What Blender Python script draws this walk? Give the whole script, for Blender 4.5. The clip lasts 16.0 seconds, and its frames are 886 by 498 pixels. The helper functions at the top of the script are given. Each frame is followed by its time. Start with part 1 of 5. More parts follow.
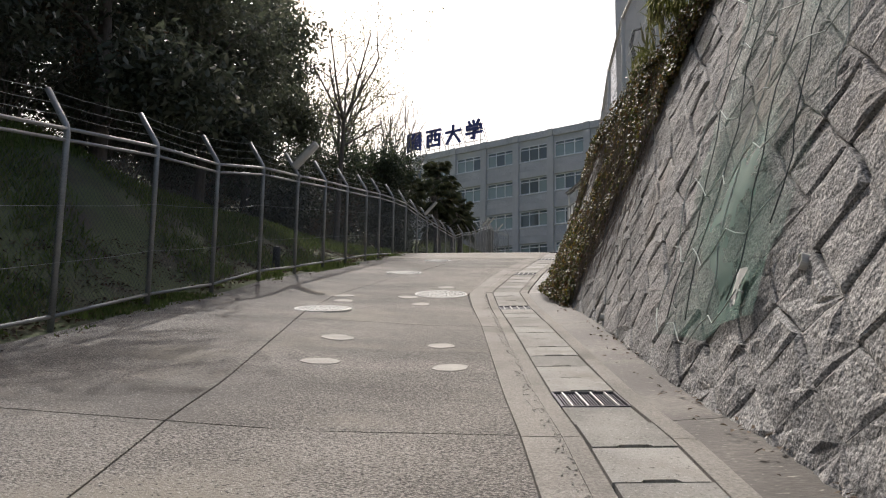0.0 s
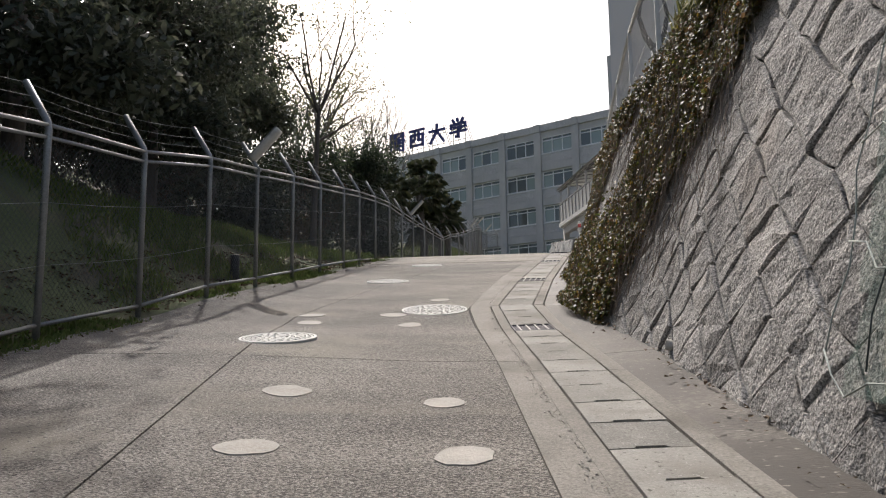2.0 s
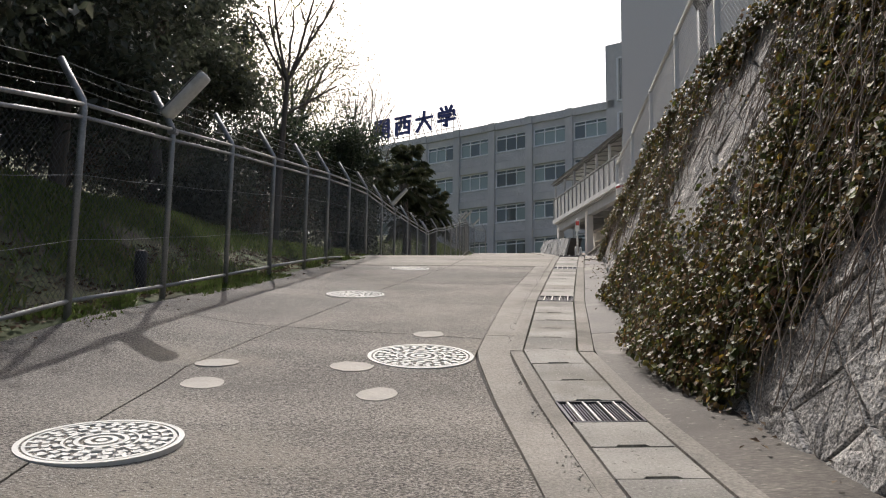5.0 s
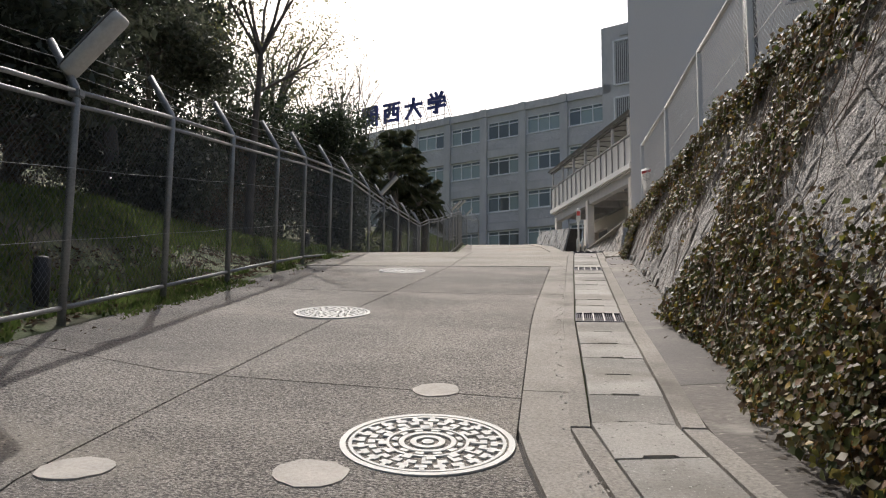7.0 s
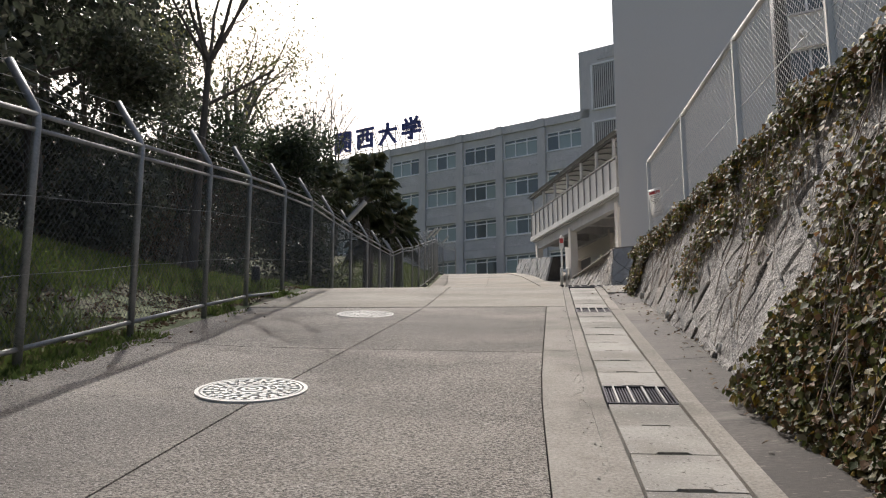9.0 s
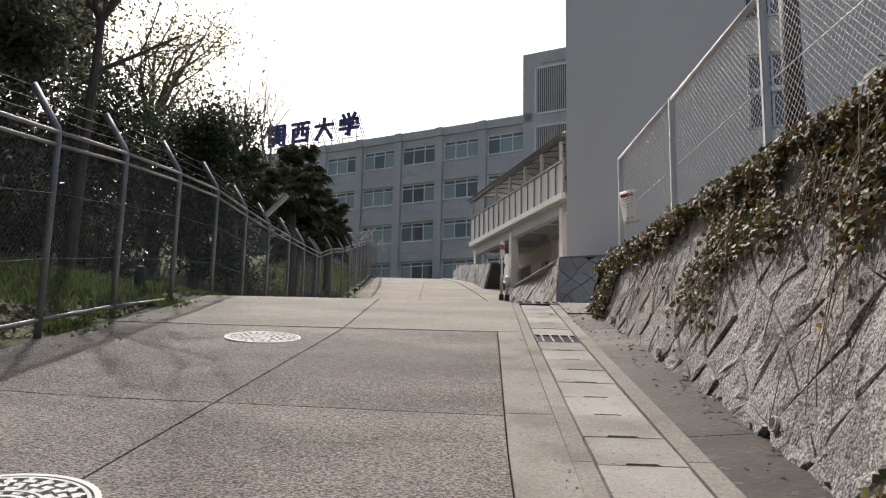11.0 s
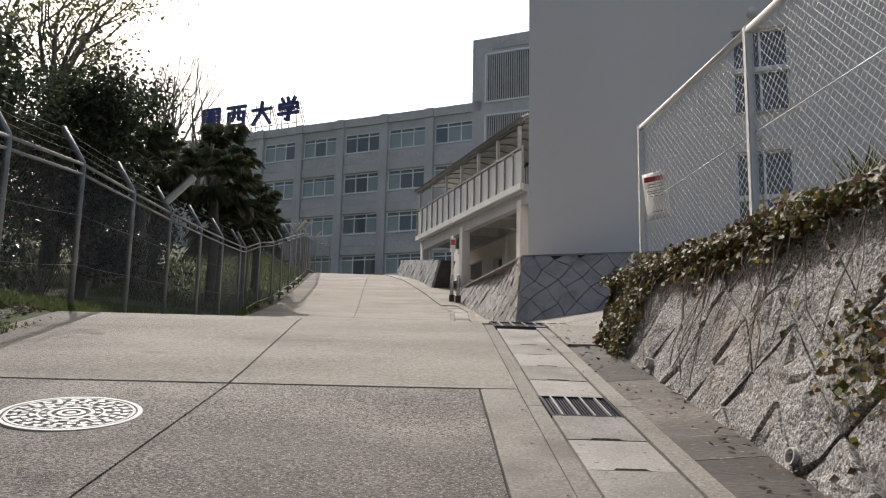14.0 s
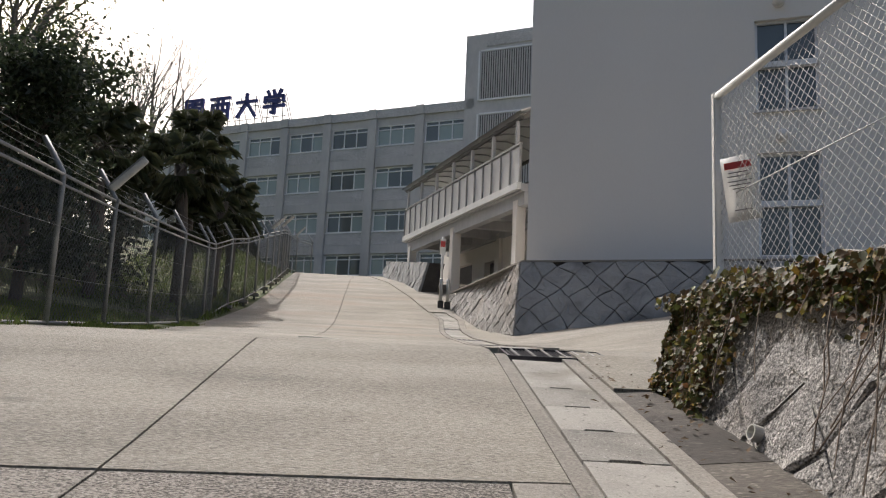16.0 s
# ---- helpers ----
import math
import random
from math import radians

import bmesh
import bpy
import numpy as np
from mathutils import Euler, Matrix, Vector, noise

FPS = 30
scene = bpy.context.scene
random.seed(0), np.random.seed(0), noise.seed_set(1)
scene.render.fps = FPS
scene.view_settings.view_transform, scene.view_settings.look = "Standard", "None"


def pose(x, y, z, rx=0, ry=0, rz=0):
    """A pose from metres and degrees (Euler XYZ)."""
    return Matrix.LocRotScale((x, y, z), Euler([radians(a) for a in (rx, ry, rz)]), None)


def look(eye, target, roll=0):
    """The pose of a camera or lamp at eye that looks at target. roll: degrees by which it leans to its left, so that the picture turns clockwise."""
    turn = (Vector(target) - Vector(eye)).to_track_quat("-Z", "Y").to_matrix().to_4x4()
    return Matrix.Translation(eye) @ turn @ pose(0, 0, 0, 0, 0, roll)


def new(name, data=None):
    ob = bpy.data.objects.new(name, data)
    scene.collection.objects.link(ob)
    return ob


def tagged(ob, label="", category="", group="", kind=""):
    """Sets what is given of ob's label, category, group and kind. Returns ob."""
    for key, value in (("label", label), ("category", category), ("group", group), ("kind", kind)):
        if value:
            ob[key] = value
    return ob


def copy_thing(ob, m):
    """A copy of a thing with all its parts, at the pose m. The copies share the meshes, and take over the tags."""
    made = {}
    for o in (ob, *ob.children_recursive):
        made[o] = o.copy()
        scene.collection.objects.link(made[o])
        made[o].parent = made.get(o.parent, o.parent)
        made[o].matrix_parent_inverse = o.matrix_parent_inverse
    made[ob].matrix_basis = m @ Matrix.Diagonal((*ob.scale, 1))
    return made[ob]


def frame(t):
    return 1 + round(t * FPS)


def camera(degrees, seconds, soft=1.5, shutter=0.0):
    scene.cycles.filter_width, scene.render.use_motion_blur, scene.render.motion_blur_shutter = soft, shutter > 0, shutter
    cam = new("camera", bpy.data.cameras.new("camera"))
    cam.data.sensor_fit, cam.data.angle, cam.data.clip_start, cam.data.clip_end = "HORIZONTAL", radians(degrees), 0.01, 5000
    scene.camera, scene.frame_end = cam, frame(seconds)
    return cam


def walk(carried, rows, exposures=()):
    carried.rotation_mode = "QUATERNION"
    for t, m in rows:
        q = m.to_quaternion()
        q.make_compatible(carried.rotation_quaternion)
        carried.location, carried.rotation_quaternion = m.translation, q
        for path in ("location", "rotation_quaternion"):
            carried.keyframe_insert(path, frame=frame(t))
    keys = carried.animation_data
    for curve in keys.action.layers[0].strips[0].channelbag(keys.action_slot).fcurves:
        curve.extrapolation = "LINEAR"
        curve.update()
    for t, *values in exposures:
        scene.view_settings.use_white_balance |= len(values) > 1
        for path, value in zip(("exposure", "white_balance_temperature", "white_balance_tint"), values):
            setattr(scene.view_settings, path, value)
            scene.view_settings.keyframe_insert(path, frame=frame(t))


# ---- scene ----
cam = camera(59.5, 16.0, soft=1.15)
PATH = [
    (0, (-0.02, 0.052, 1.291), (-0.326, 2.008, 1.577), 0.8),
    (0.5, (-0.15, 0.686, 1.362), (-0.456, 2.644, 1.634), 0.9),
    (1, (-0.253, 1.317, 1.469), (-0.536, 3.277, 1.755), -0.1),
    (1.5, (-0.393, 1.914, 1.58), (-0.675, 3.875, 1.856), 0.1),
    (2, (-0.491, 2.494, 1.666), (-0.76, 4.454, 1.958), -0.8),
    (2.5, (-0.583, 3.085, 1.766), (-0.861, 5.049, 2.018), 0.7),
    (3, (-0.66, 3.67, 1.897), (-0.906, 5.634, 2.182), 1.5),
    (3.5, (-0.757, 4.23, 2.006), (-0.994, 6.192, 2.312), 1.0),
    (4, (-0.901, 4.822, 2.096), (-1.118, 6.789, 2.383), 0.2),
    (4.5, (-1.018, 5.448, 2.202), (-1.238, 7.416, 2.479), 0.7),
    (4.7, (-1.04, 5.7, 2.26), (-1.265, 7.669, 2.535), 0.9),
    (6.8, (-1.449, 8.16, 2.707), (-1.661, 10.132, 2.967), 0.8),
    (7, (-1.488, 8.373, 2.779), (-1.685, 10.348, 3.026), 0.5),
    (7.5, (-1.516, 8.947, 2.885), (-1.695, 10.92, 3.158), -0.0),
    (8, (-1.56, 9.502, 2.985), (-1.726, 11.475, 3.265), 0.6),
    (8.5, (-1.621, 10.034, 3.079), (-1.752, 12.004, 3.399), -0.3),
    (9, (-1.66, 10.549, 3.183), (-1.795, 12.519, 3.5), -0.1),
    (9.2, (-1.674, 10.772, 3.218), (-1.804, 12.743, 3.531), 0.5),
    (11.3, (-1.722, 13.031, 3.655), (-1.67, 15.003, 3.986), 1.5),
    (11.5, (-1.726, 13.264, 3.708), (-1.662, 15.234, 4.051), 1.7),
    (12, (-1.725, 13.807, 3.789), (-1.624, 15.773, 4.144), 0.8),
    (12.5, (-1.713, 14.309, 3.888), (-1.595, 16.271, 4.254), 1.6),
    (13, (-1.747, 14.772, 3.977), (-1.609, 16.732, 4.353), 1.2),
    (13.5, (-1.717, 15.224, 4.057), (-1.573, 17.189, 4.396), 1.2),
    (14, (-1.722, 15.71, 4.169), (-1.544, 17.678, 4.477), 1.2),
    (14.5, (-1.668, 16.176, 4.247), (-1.451, 18.134, 4.592), 1.3),
    (15, (-1.64, 16.658, 4.343), (-1.39, 18.613, 4.682), 2.4),
    (15.5, (-1.666, 17.151, 4.41), (-1.382, 19.1, 4.759), 2.5),
    (16, (-1.665, 17.633, 4.485), (-1.451, 19.596, 4.798), 2.5),
]
walk(cam, [(t, look(eye, target, roll)) for t, eye, target, roll in PATH])

# ---- light ----
SUN_EL, SUN_AZ = radians(48), radians(-22)
world = bpy.data.worlds.new("world")
scene.world = world
world.use_nodes = True
wn = world.node_tree.nodes
sky = wn.new("ShaderNodeTexSky")
sky.sky_type, sky.sun_disc = "NISHITA", False
sky.sun_elevation, sky.sun_rotation = SUN_EL, SUN_AZ
sky.dust_density, sky.air_density, sky.ozone_density = 7.0, 1.0, 1.0
world.node_tree.links.new(sky.outputs[0], wn["Background"].inputs[0])
wn["Background"].inputs[1].default_value = 0.15
sun = new("sun", bpy.data.lights.new("sun", "SUN"))
sun.data.energy, sun.data.angle, sun.data.color = 3.6, radians(0.6), (1.0, 0.965, 0.945)
TO_SUN = Vector((math.sin(SUN_AZ) * math.cos(SUN_EL), math.cos(SUN_AZ) * math.cos(SUN_EL), math.sin(SUN_EL)))
sun.matrix_world = look(TO_SUN * 50, (0, 0, 0))
scene.view_settings.exposure = 0.1
rng = np.random.default_rng(7)
rnd = random.Random(11)


# ---- small helpers ----
def lerp(x, xs, ys):
    return float(np.interp(x, xs, ys))


def smooth(a, b, x):
    k = min(1.0, max(0.0, (x - a) / (b - a)))
    return k * k * (3 - 2 * k)


def mesh_data(name, verts, faces, material, shade=False):
    me = bpy.data.meshes.new(name)
    me.from_pydata([tuple(v) for v in verts], [], [tuple(f) for f in faces])
    if material:
        me.materials.append(material)
    if shade:
        me.polygons.foreach_set("use_smooth", [True] * len(me.polygons))
    me.update()
    return me


def made(name, verts, faces, material, parent=None, label="", shade=False):
    ob = new(name, mesh_data(name, verts, faces, material, shade))
    if parent:
        ob.parent = parent
    if label:
        ob["label"] = label
    return ob


def part(name, bm, material, parent=None, label="", shade=False):
    me = bpy.data.meshes.new(name)
    bm.to_mesh(me)
    bm.free()
    me.materials.append(material)
    if shade:
        me.polygons.foreach_set("use_smooth", [True] * len(me.polygons))
    ob = new(name, me)
    if parent:
        ob.parent = parent
    if label:
        ob["label"] = label
    return ob


def empty(name, label, category, at=(0, 0, 0), group="", kind=""):
    ob = new(name)
    ob.location = at
    ob.empty_display_size = 0.1
    return tagged(ob, label, category, group, kind)


def box(bm, m, sx, sy, sz, bevel=0.0):
    """A box of that size, centred at the pose m."""
    r = bmesh.ops.create_cube(bm, size=1.0, matrix=m @ Matrix.Diagonal((sx, sy, sz, 1)))
    if bevel:
        edges = {e for v in r["verts"] for e in v.link_edges}
        bmesh.ops.bevel(bm, geom=list(edges), offset=bevel, segments=2, affect="EDGES")
    return bm


def boxed(name, m, sx, sy, sz, material, parent=None, bevel=0.0, label=""):
    return part(name, box(bmesh.new(), m, sx, sy, sz, bevel), material, parent, label)


def tube(path, radii, sides=8, verts=None, faces=None, cap=True):
    """A round bar along points, with a radius at each."""
    verts, faces = ([], []) if verts is None else (verts, faces)
    pts = [Vector(p) for p in path]
    base, n = len(verts), len(pts)
    side = None
    for i, p in enumerate(pts):
        d = (pts[min(i + 1, n - 1)] - pts[max(i - 1, 0)]).normalized()
        if side is None:
            side = d.orthogonal().normalized()
        side = (side - d * side.dot(d)).normalized()
        up = d.cross(side)
        r = radii[i] if hasattr(radii, "__len__") else radii
        for k in range(sides):
            a = 2 * math.pi * k / sides
            verts.append(p + side * (r * math.cos(a)) + up * (r * math.sin(a)))
    for i in range(n - 1):
        for k in range(sides):
            a, b = base + i * sides + k, base + i * sides + (k + 1) % sides
            faces.append((a, b, b + sides, a + sides))
    if cap:
        faces.append(tuple(base + k for k in range(sides))[::-1])
        faces.append(tuple(base + (n - 1) * sides + k for k in range(sides)))
    return verts, faces


def rod(name, path, radii, material, parent=None, sides=8, label=""):
    v, f = tube(path, radii, sides)
    return made(name, v, f, material, parent, label, shade=True)


# ---- materials ----
def surface(name, colours, scale=3.0, fine=60.0, rough=0.85, bump=0.25, metal=0.0, stretch=(1, 1, 1), spots=None, fine_mix=0.5, each=0.0, spec=0.4, through_light=0.0, bump_scale=None, span=0.18):
    """Two scales of variation over colours (dark, middle, light), fine relief, and spots (colour, scale, amount)."""
    m = bpy.data.materials.new(name)
    m.use_nodes = True
    n, l = m.node_tree.nodes, m.node_tree.links
    b = n["Principled BSDF"]
    geo = n.new("ShaderNodeNewGeometry")
    mapping = n.new("ShaderNodeMapping")
    mapping.inputs["Scale"].default_value = stretch
    l.new(geo.outputs["Position"], mapping.inputs[0])
    big, small = n.new("ShaderNodeTexNoise"), n.new("ShaderNodeTexNoise")
    small.inputs["Roughness"].default_value = 0.62
    for t, s, d in ((big, scale, 5.0), (small, fine, 7.0)):
        t.inputs["Scale"].default_value, t.inputs["Detail"].default_value = s, d
        l.new(mapping.outputs[0], t.inputs["Vector"])
    mix = n.new("ShaderNodeMath")
    mix.operation = "MULTIPLY_ADD"
    l.new(small.outputs["Fac"], mix.inputs[0])
    mix.inputs[1].default_value = fine_mix
    rest = n.new("ShaderNodeMath")
    rest.operation = "MULTIPLY"
    rest.inputs[1].default_value = 1 - fine_mix
    l.new(big.outputs["Fac"], rest.inputs[0])
    l.new(rest.outputs[0], mix.inputs[2])
    last = mix
    if each:
        info = n.new("ShaderNodeObjectInfo")
        sub = n.new("ShaderNodeMath")
        sub.operation = "SUBTRACT"
        l.new(info.outputs["Random"], sub.inputs[0])
        sub.inputs[1].default_value = 0.5
        add = n.new("ShaderNodeMath")
        add.operation = "MULTIPLY_ADD"
        l.new(sub.outputs[0], add.inputs[0])
        add.inputs[1].default_value = each
        l.new(mix.outputs[0], add.inputs[2])
        last = add
    ramp = n.new("ShaderNodeValToRGB")
    e = ramp.color_ramp.elements
    e[0].position, e[1].position = 0.5 - span, 0.5 + span
    e[0].color, e[1].color = (*colours[0], 1), (*colours[-1], 1)
    if len(colours) > 2:
        e.new(0.5).color = (*colours[1], 1)
    l.new(last.outputs[0], ramp.inputs[0])
    colour = ramp.outputs[0]
    for spot, sscale, lo, hi in spots or ():
        t = n.new("ShaderNodeTexNoise")
        t.inputs["Scale"].default_value, t.inputs["Detail"].default_value = sscale, 4.0
        l.new(mapping.outputs[0], t.inputs["Vector"])
        k = n.new("ShaderNodeMapRange")
        k.inputs["From Min"].default_value, k.inputs["From Max"].default_value = lo, hi
        l.new(t.outputs["Fac"], k.inputs["Value"])
        mx = n.new("ShaderNodeMix")
        mx.data_type = "RGBA"
        l.new(k.outputs[0], mx.inputs["Factor"])
        l.new(colour, mx.inputs[6])
        mx.inputs[7].default_value = (*spot, 1)
        colour = mx.outputs[2]
    l.new(colour, b.inputs["Base Color"])
    b.inputs["Roughness"].default_value, b.inputs["Metallic"].default_value = rough, metal
    b.inputs["Specular IOR Level"].default_value = spec
    if bump:
        bp = n.new("ShaderNodeBump")
        bp.inputs["Strength"].default_value, bp.inputs["Distance"].default_value = bump, 0.02
        src = small
        if bump_scale:
            src = n.new("ShaderNodeTexNoise")
            src.inputs["Scale"].default_value, src.inputs["Detail"].default_value = bump_scale, 6.0
            l.new(mapping.outputs[0], src.inputs["Vector"])
        l.new(src.outputs["Fac"], bp.inputs["Height"])
        l.new(bp.outputs[0], b.inputs["Normal"])
    if through_light:
        tr, ms = n.new("ShaderNodeBsdfTranslucent"), n.new("ShaderNodeMixShader")
        l.new(colour, tr.inputs[0])
        ms.inputs[0].default_value = through_light
        l.new(b.outputs[0], ms.inputs[1])
        l.new(tr.outputs[0], ms.inputs[2])
        l.new(ms.outputs[0], n["Material Output"].inputs[0])
    return m


def leafy(name, colours, rough=0.45, through_light=0.3, spec=0.5):
    """Leaves: each takes its own colour out of colours."""
    m = bpy.data.materials.new(name)
    m.use_nodes = True
    n, l = m.node_tree.nodes, m.node_tree.links
    b, geo, ramp = n["Principled BSDF"], n.new("ShaderNodeNewGeometry"), n.new("ShaderNodeValToRGB")
    l.new(geo.outputs["Random Per Island"], ramp.inputs[0])
    e = ramp.color_ramp.elements
    e[0].color, e[1].color = (*colours[0], 1), (*colours[-1], 1)
    for i, c in enumerate(colours[1:-1]):
        e.new((i + 1) / (len(colours) - 1)).color = (*c, 1)
    l.new(ramp.outputs[0], b.inputs["Base Color"])
    b.inputs["Roughness"].default_value, b.inputs["Specular IOR Level"].default_value = rough, spec
    tr, ms = n.new("ShaderNodeBsdfTranslucent"), n.new("ShaderNodeMixShader")
    l.new(ramp.outputs[0], tr.inputs[0])
    ms.inputs[0].default_value = through_light
    l.new(b.outputs[0], ms.inputs[1])
    l.new(tr.outputs[0], ms.inputs[2])
    l.new(ms.outputs[0], n["Material Output"].inputs[0])
    return m


ROAD = surface("aggregate_concrete", ((0.06, 0.054, 0.047), (0.19, 0.173, 0.151), (0.36, 0.33, 0.29)), 0.8, 72, 0.92, 0.8, stretch=(0.8, 1.3, 1), each=0.05, fine_mix=0.8, span=0.085, spots=[((0.12, 0.11, 0.098), 0.45, 0.54, 0.8), ((0.26, 0.235, 0.195), 0.7, 0.56, 0.75), ((0.46, 0.44, 0.40), 95, 0.6, 0.67), ((0.06, 0.055, 0.05), 48, 0.6, 0.67)])
NEWROAD = surface("pale_brushed_concrete", ((0.14, 0.128, 0.108), (0.26, 0.24, 0.204), (0.37, 0.343, 0.296)), 0.9, 62, 0.92, 0.7, stretch=(0.55, 1.6, 1), each=0.04, fine_mix=0.72, span=0.12, spots=[((0.19, 0.175, 0.152), 0.6, 0.54, 0.78), ((0.27, 0.22, 0.18), 0.35, 0.56, 0.75), ((0.11, 0.10, 0.088), 70, 0.62, 0.69), ((0.44, 0.42, 0.38), 85, 0.63, 0.7), ((0.15, 0.14, 0.125), 3.0, 0.66, 0.8)])
STRIP = surface("gutter_side_concrete", ((0.14, 0.13, 0.112), (0.235, 0.217, 0.19), (0.33, 0.305, 0.27)), 1.5, 60, 0.9, 0.5, each=0.08, fine_mix=0.65, span=0.15, spots=[((0.11, 0.098, 0.082), 1.4, 0.56, 0.75)])
LID = surface("lid_concrete", ((0.17, 0.162, 0.145), (0.265, 0.253, 0.228), (0.35, 0.335, 0.305)), 2.2, 70, 0.9, 0.45, each=0.2, fine_mix=0.5, span=0.16, spots=[((0.17, 0.155, 0.13), 1.6, 0.54, 0.76), ((0.12, 0.11, 0.095), 34, 0.63, 0.70), ((0.4, 0.385, 0.35), 60, 0.64, 0.70)])
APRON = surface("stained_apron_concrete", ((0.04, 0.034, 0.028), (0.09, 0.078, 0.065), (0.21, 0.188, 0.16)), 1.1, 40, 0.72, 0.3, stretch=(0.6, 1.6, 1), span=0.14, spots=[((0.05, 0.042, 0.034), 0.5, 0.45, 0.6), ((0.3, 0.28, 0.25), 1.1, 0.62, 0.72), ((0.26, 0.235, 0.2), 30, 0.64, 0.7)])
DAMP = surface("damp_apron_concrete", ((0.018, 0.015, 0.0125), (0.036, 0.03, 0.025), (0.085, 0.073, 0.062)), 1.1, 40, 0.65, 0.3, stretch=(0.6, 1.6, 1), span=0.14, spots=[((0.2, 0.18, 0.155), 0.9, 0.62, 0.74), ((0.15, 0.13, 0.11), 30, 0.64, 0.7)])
STONE = surface("rough_granite", ((0.10, 0.097, 0.093), (0.28, 0.268, 0.252), (0.52, 0.50, 0.47)), 2.4, 70, 0.95, 1.0, each=0.06, fine_mix=0.8, span=0.115, spots=[((0.30, 0.255, 0.215), 0.8, 0.55, 0.8), ((0.06, 0.06, 0.06), 75, 0.57, 0.66), ((0.13, 0.125, 0.118), 2.6, 0.58, 0.74)], bump_scale=30)
STONE2 = surface("dressed_granite", ((0.19, 0.192, 0.19), (0.29, 0.292, 0.287), (0.38, 0.38, 0.37)), 1.8, 60, 0.9, 0.7, each=0.07, fine_mix=0.5, spots=[((0.12, 0.122, 0.122), 1.0, 0.55, 0.75)])
MORTAR = surface("dark_joint", ((0.03, 0.027, 0.024), (0.08, 0.072, 0.065)), 4, 40, 0.95, 0.4)
EARTH = surface("earth_and_litter", ((0.045, 0.035, 0.026), (0.09, 0.07, 0.05), (0.15, 0.12, 0.09)), 1.2, 25, 0.95, 0.8)
GALV = surface("weathered_galvanised_steel", ((0.20, 0.20, 0.195), (0.30, 0.30, 0.295), (0.40, 0.40, 0.39)), 3, 50, 0.55, 0.05, metal=0.6)
WIRE = surface("dark_fence_wire", ((0.07, 0.075, 0.075), (0.13, 0.135, 0.135)), 3, 40, 0.6, 0, metal=0.5)
PALEWIRE = surface("bright_fence_wire", ((0.42, 0.42, 0.41), (0.55, 0.55, 0.54)), 3, 40, 0.5, 0, metal=0.3)
WHITE = surface("white_painted_steel", ((0.62, 0.62, 0.60), (0.74, 0.74, 0.72)), 2, 30, 0.5, 0.03)
PANELW = surface("pale_panel", ((0.46, 0.46, 0.45), (0.56, 0.56, 0.55)), 1, 20, 0.6, 0.03)
PIT = surface("dark_drain", ((0.012, 0.012, 0.012), (0.03, 0.028, 0.025)), 3, 20, 0.9, 0)
IRON = surface("dark_grating_steel", ((0.035, 0.035, 0.045), (0.07, 0.07, 0.085)), 3, 40, 0.45, 0.1, metal=0.7)
BRIGHT = surface("worn_steel", ((0.34, 0.34, 0.33), (0.5, 0.5, 0.48)), 4, 40, 0.4, 0.05, metal=0.7)
PATCH = surface("pale_mortar", ((0.27, 0.25, 0.22), (0.38, 0.355, 0.315), (0.46, 0.43, 0.385)), 4, 50, 0.9, 0.3)
COVER = surface("pale_cover_concrete", ((0.55, 0.54, 0.50), (0.68, 0.67, 0.63)), 4, 50, 0.75, 0.15)
COVERDARK = surface("cover_iron", ((0.17, 0.163, 0.155), (0.27, 0.26, 0.25)), 6, 60, 0.7, 0.2, metal=0.2)
CONC = surface("facade_concrete", ((0.40, 0.40, 0.41), (0.47, 0.47, 0.475), (0.54, 0.54, 0.54)), 0.35, 4, 0.9, 0.1, stretch=(1, 1, 0.4), spots=[((0.31, 0.31, 0.315), 0.25, 0.58, 0.8)])
BRICKY = surface("facade_grey_tile", ((0.24, 0.24, 0.25), (0.45, 0.45, 0.46), (0.68, 0.68, 0.69)), 0.6, 9, 0.8, 0.3, stretch=(1, 1, 2.2), fine_mix=0.75)
ANNEX = surface("annex_stucco", ((0.71, 0.672, 0.62), (0.76, 0.722, 0.668), (0.80, 0.76, 0.705)), 0.12, 30, 0.92, 0.08, fine_mix=0.2, stretch=(1, 1, 0.35))
ALU = surface("window_aluminium", ((0.66, 0.67, 0.68), (0.78, 0.79, 0.8)), 1, 20, 0.45, 0, metal=0.1)
DARKALU = surface("dark_metal", ((0.05, 0.048, 0.045), (0.09, 0.088, 0.085)), 1, 20, 0.5, 0, metal=0.4)
BLUE = surface("sign_blue", ((0.03, 0.04, 0.16), (0.05, 0.06, 0.22)), 1, 20, 0.5, 0)
RED = surface("notice_red", ((0.45, 0.05, 0.05), (0.6, 0.09, 0.08)), 5, 40, 0.5, 0)
PAPER = surface("notice_paper", ((0.78, 0.77, 0.75), (0.86, 0.85, 0.83)), 8, 40, 0.5, 0, through_light=0.55)
INK = surface("notice_ink", ((0.10, 0.10, 0.11), (0.16, 0.16, 0.17)), 8, 40, 0.6, 0)
LAMPW = surface("lamp_cover", ((0.42, 0.41, 0.38), (0.58, 0.57, 0.53)), 6, 30, 0.4, 0.05, spots=[((0.3, 0.28, 0.24), 5, 0.55, 0.75)])
BARK = surface("bark", ((0.06, 0.05, 0.045), (0.125, 0.105, 0.09), (0.19, 0.16, 0.14)), 3, 20, 0.95, 0.6, stretch=(1, 1, 0.3))
PALEBARK = surface("pale_bark", ((0.09, 0.08, 0.07), (0.16, 0.145, 0.125), (0.24, 0.22, 0.19)), 3, 20, 0.95, 0.4, stretch=(1, 1, 0.3))
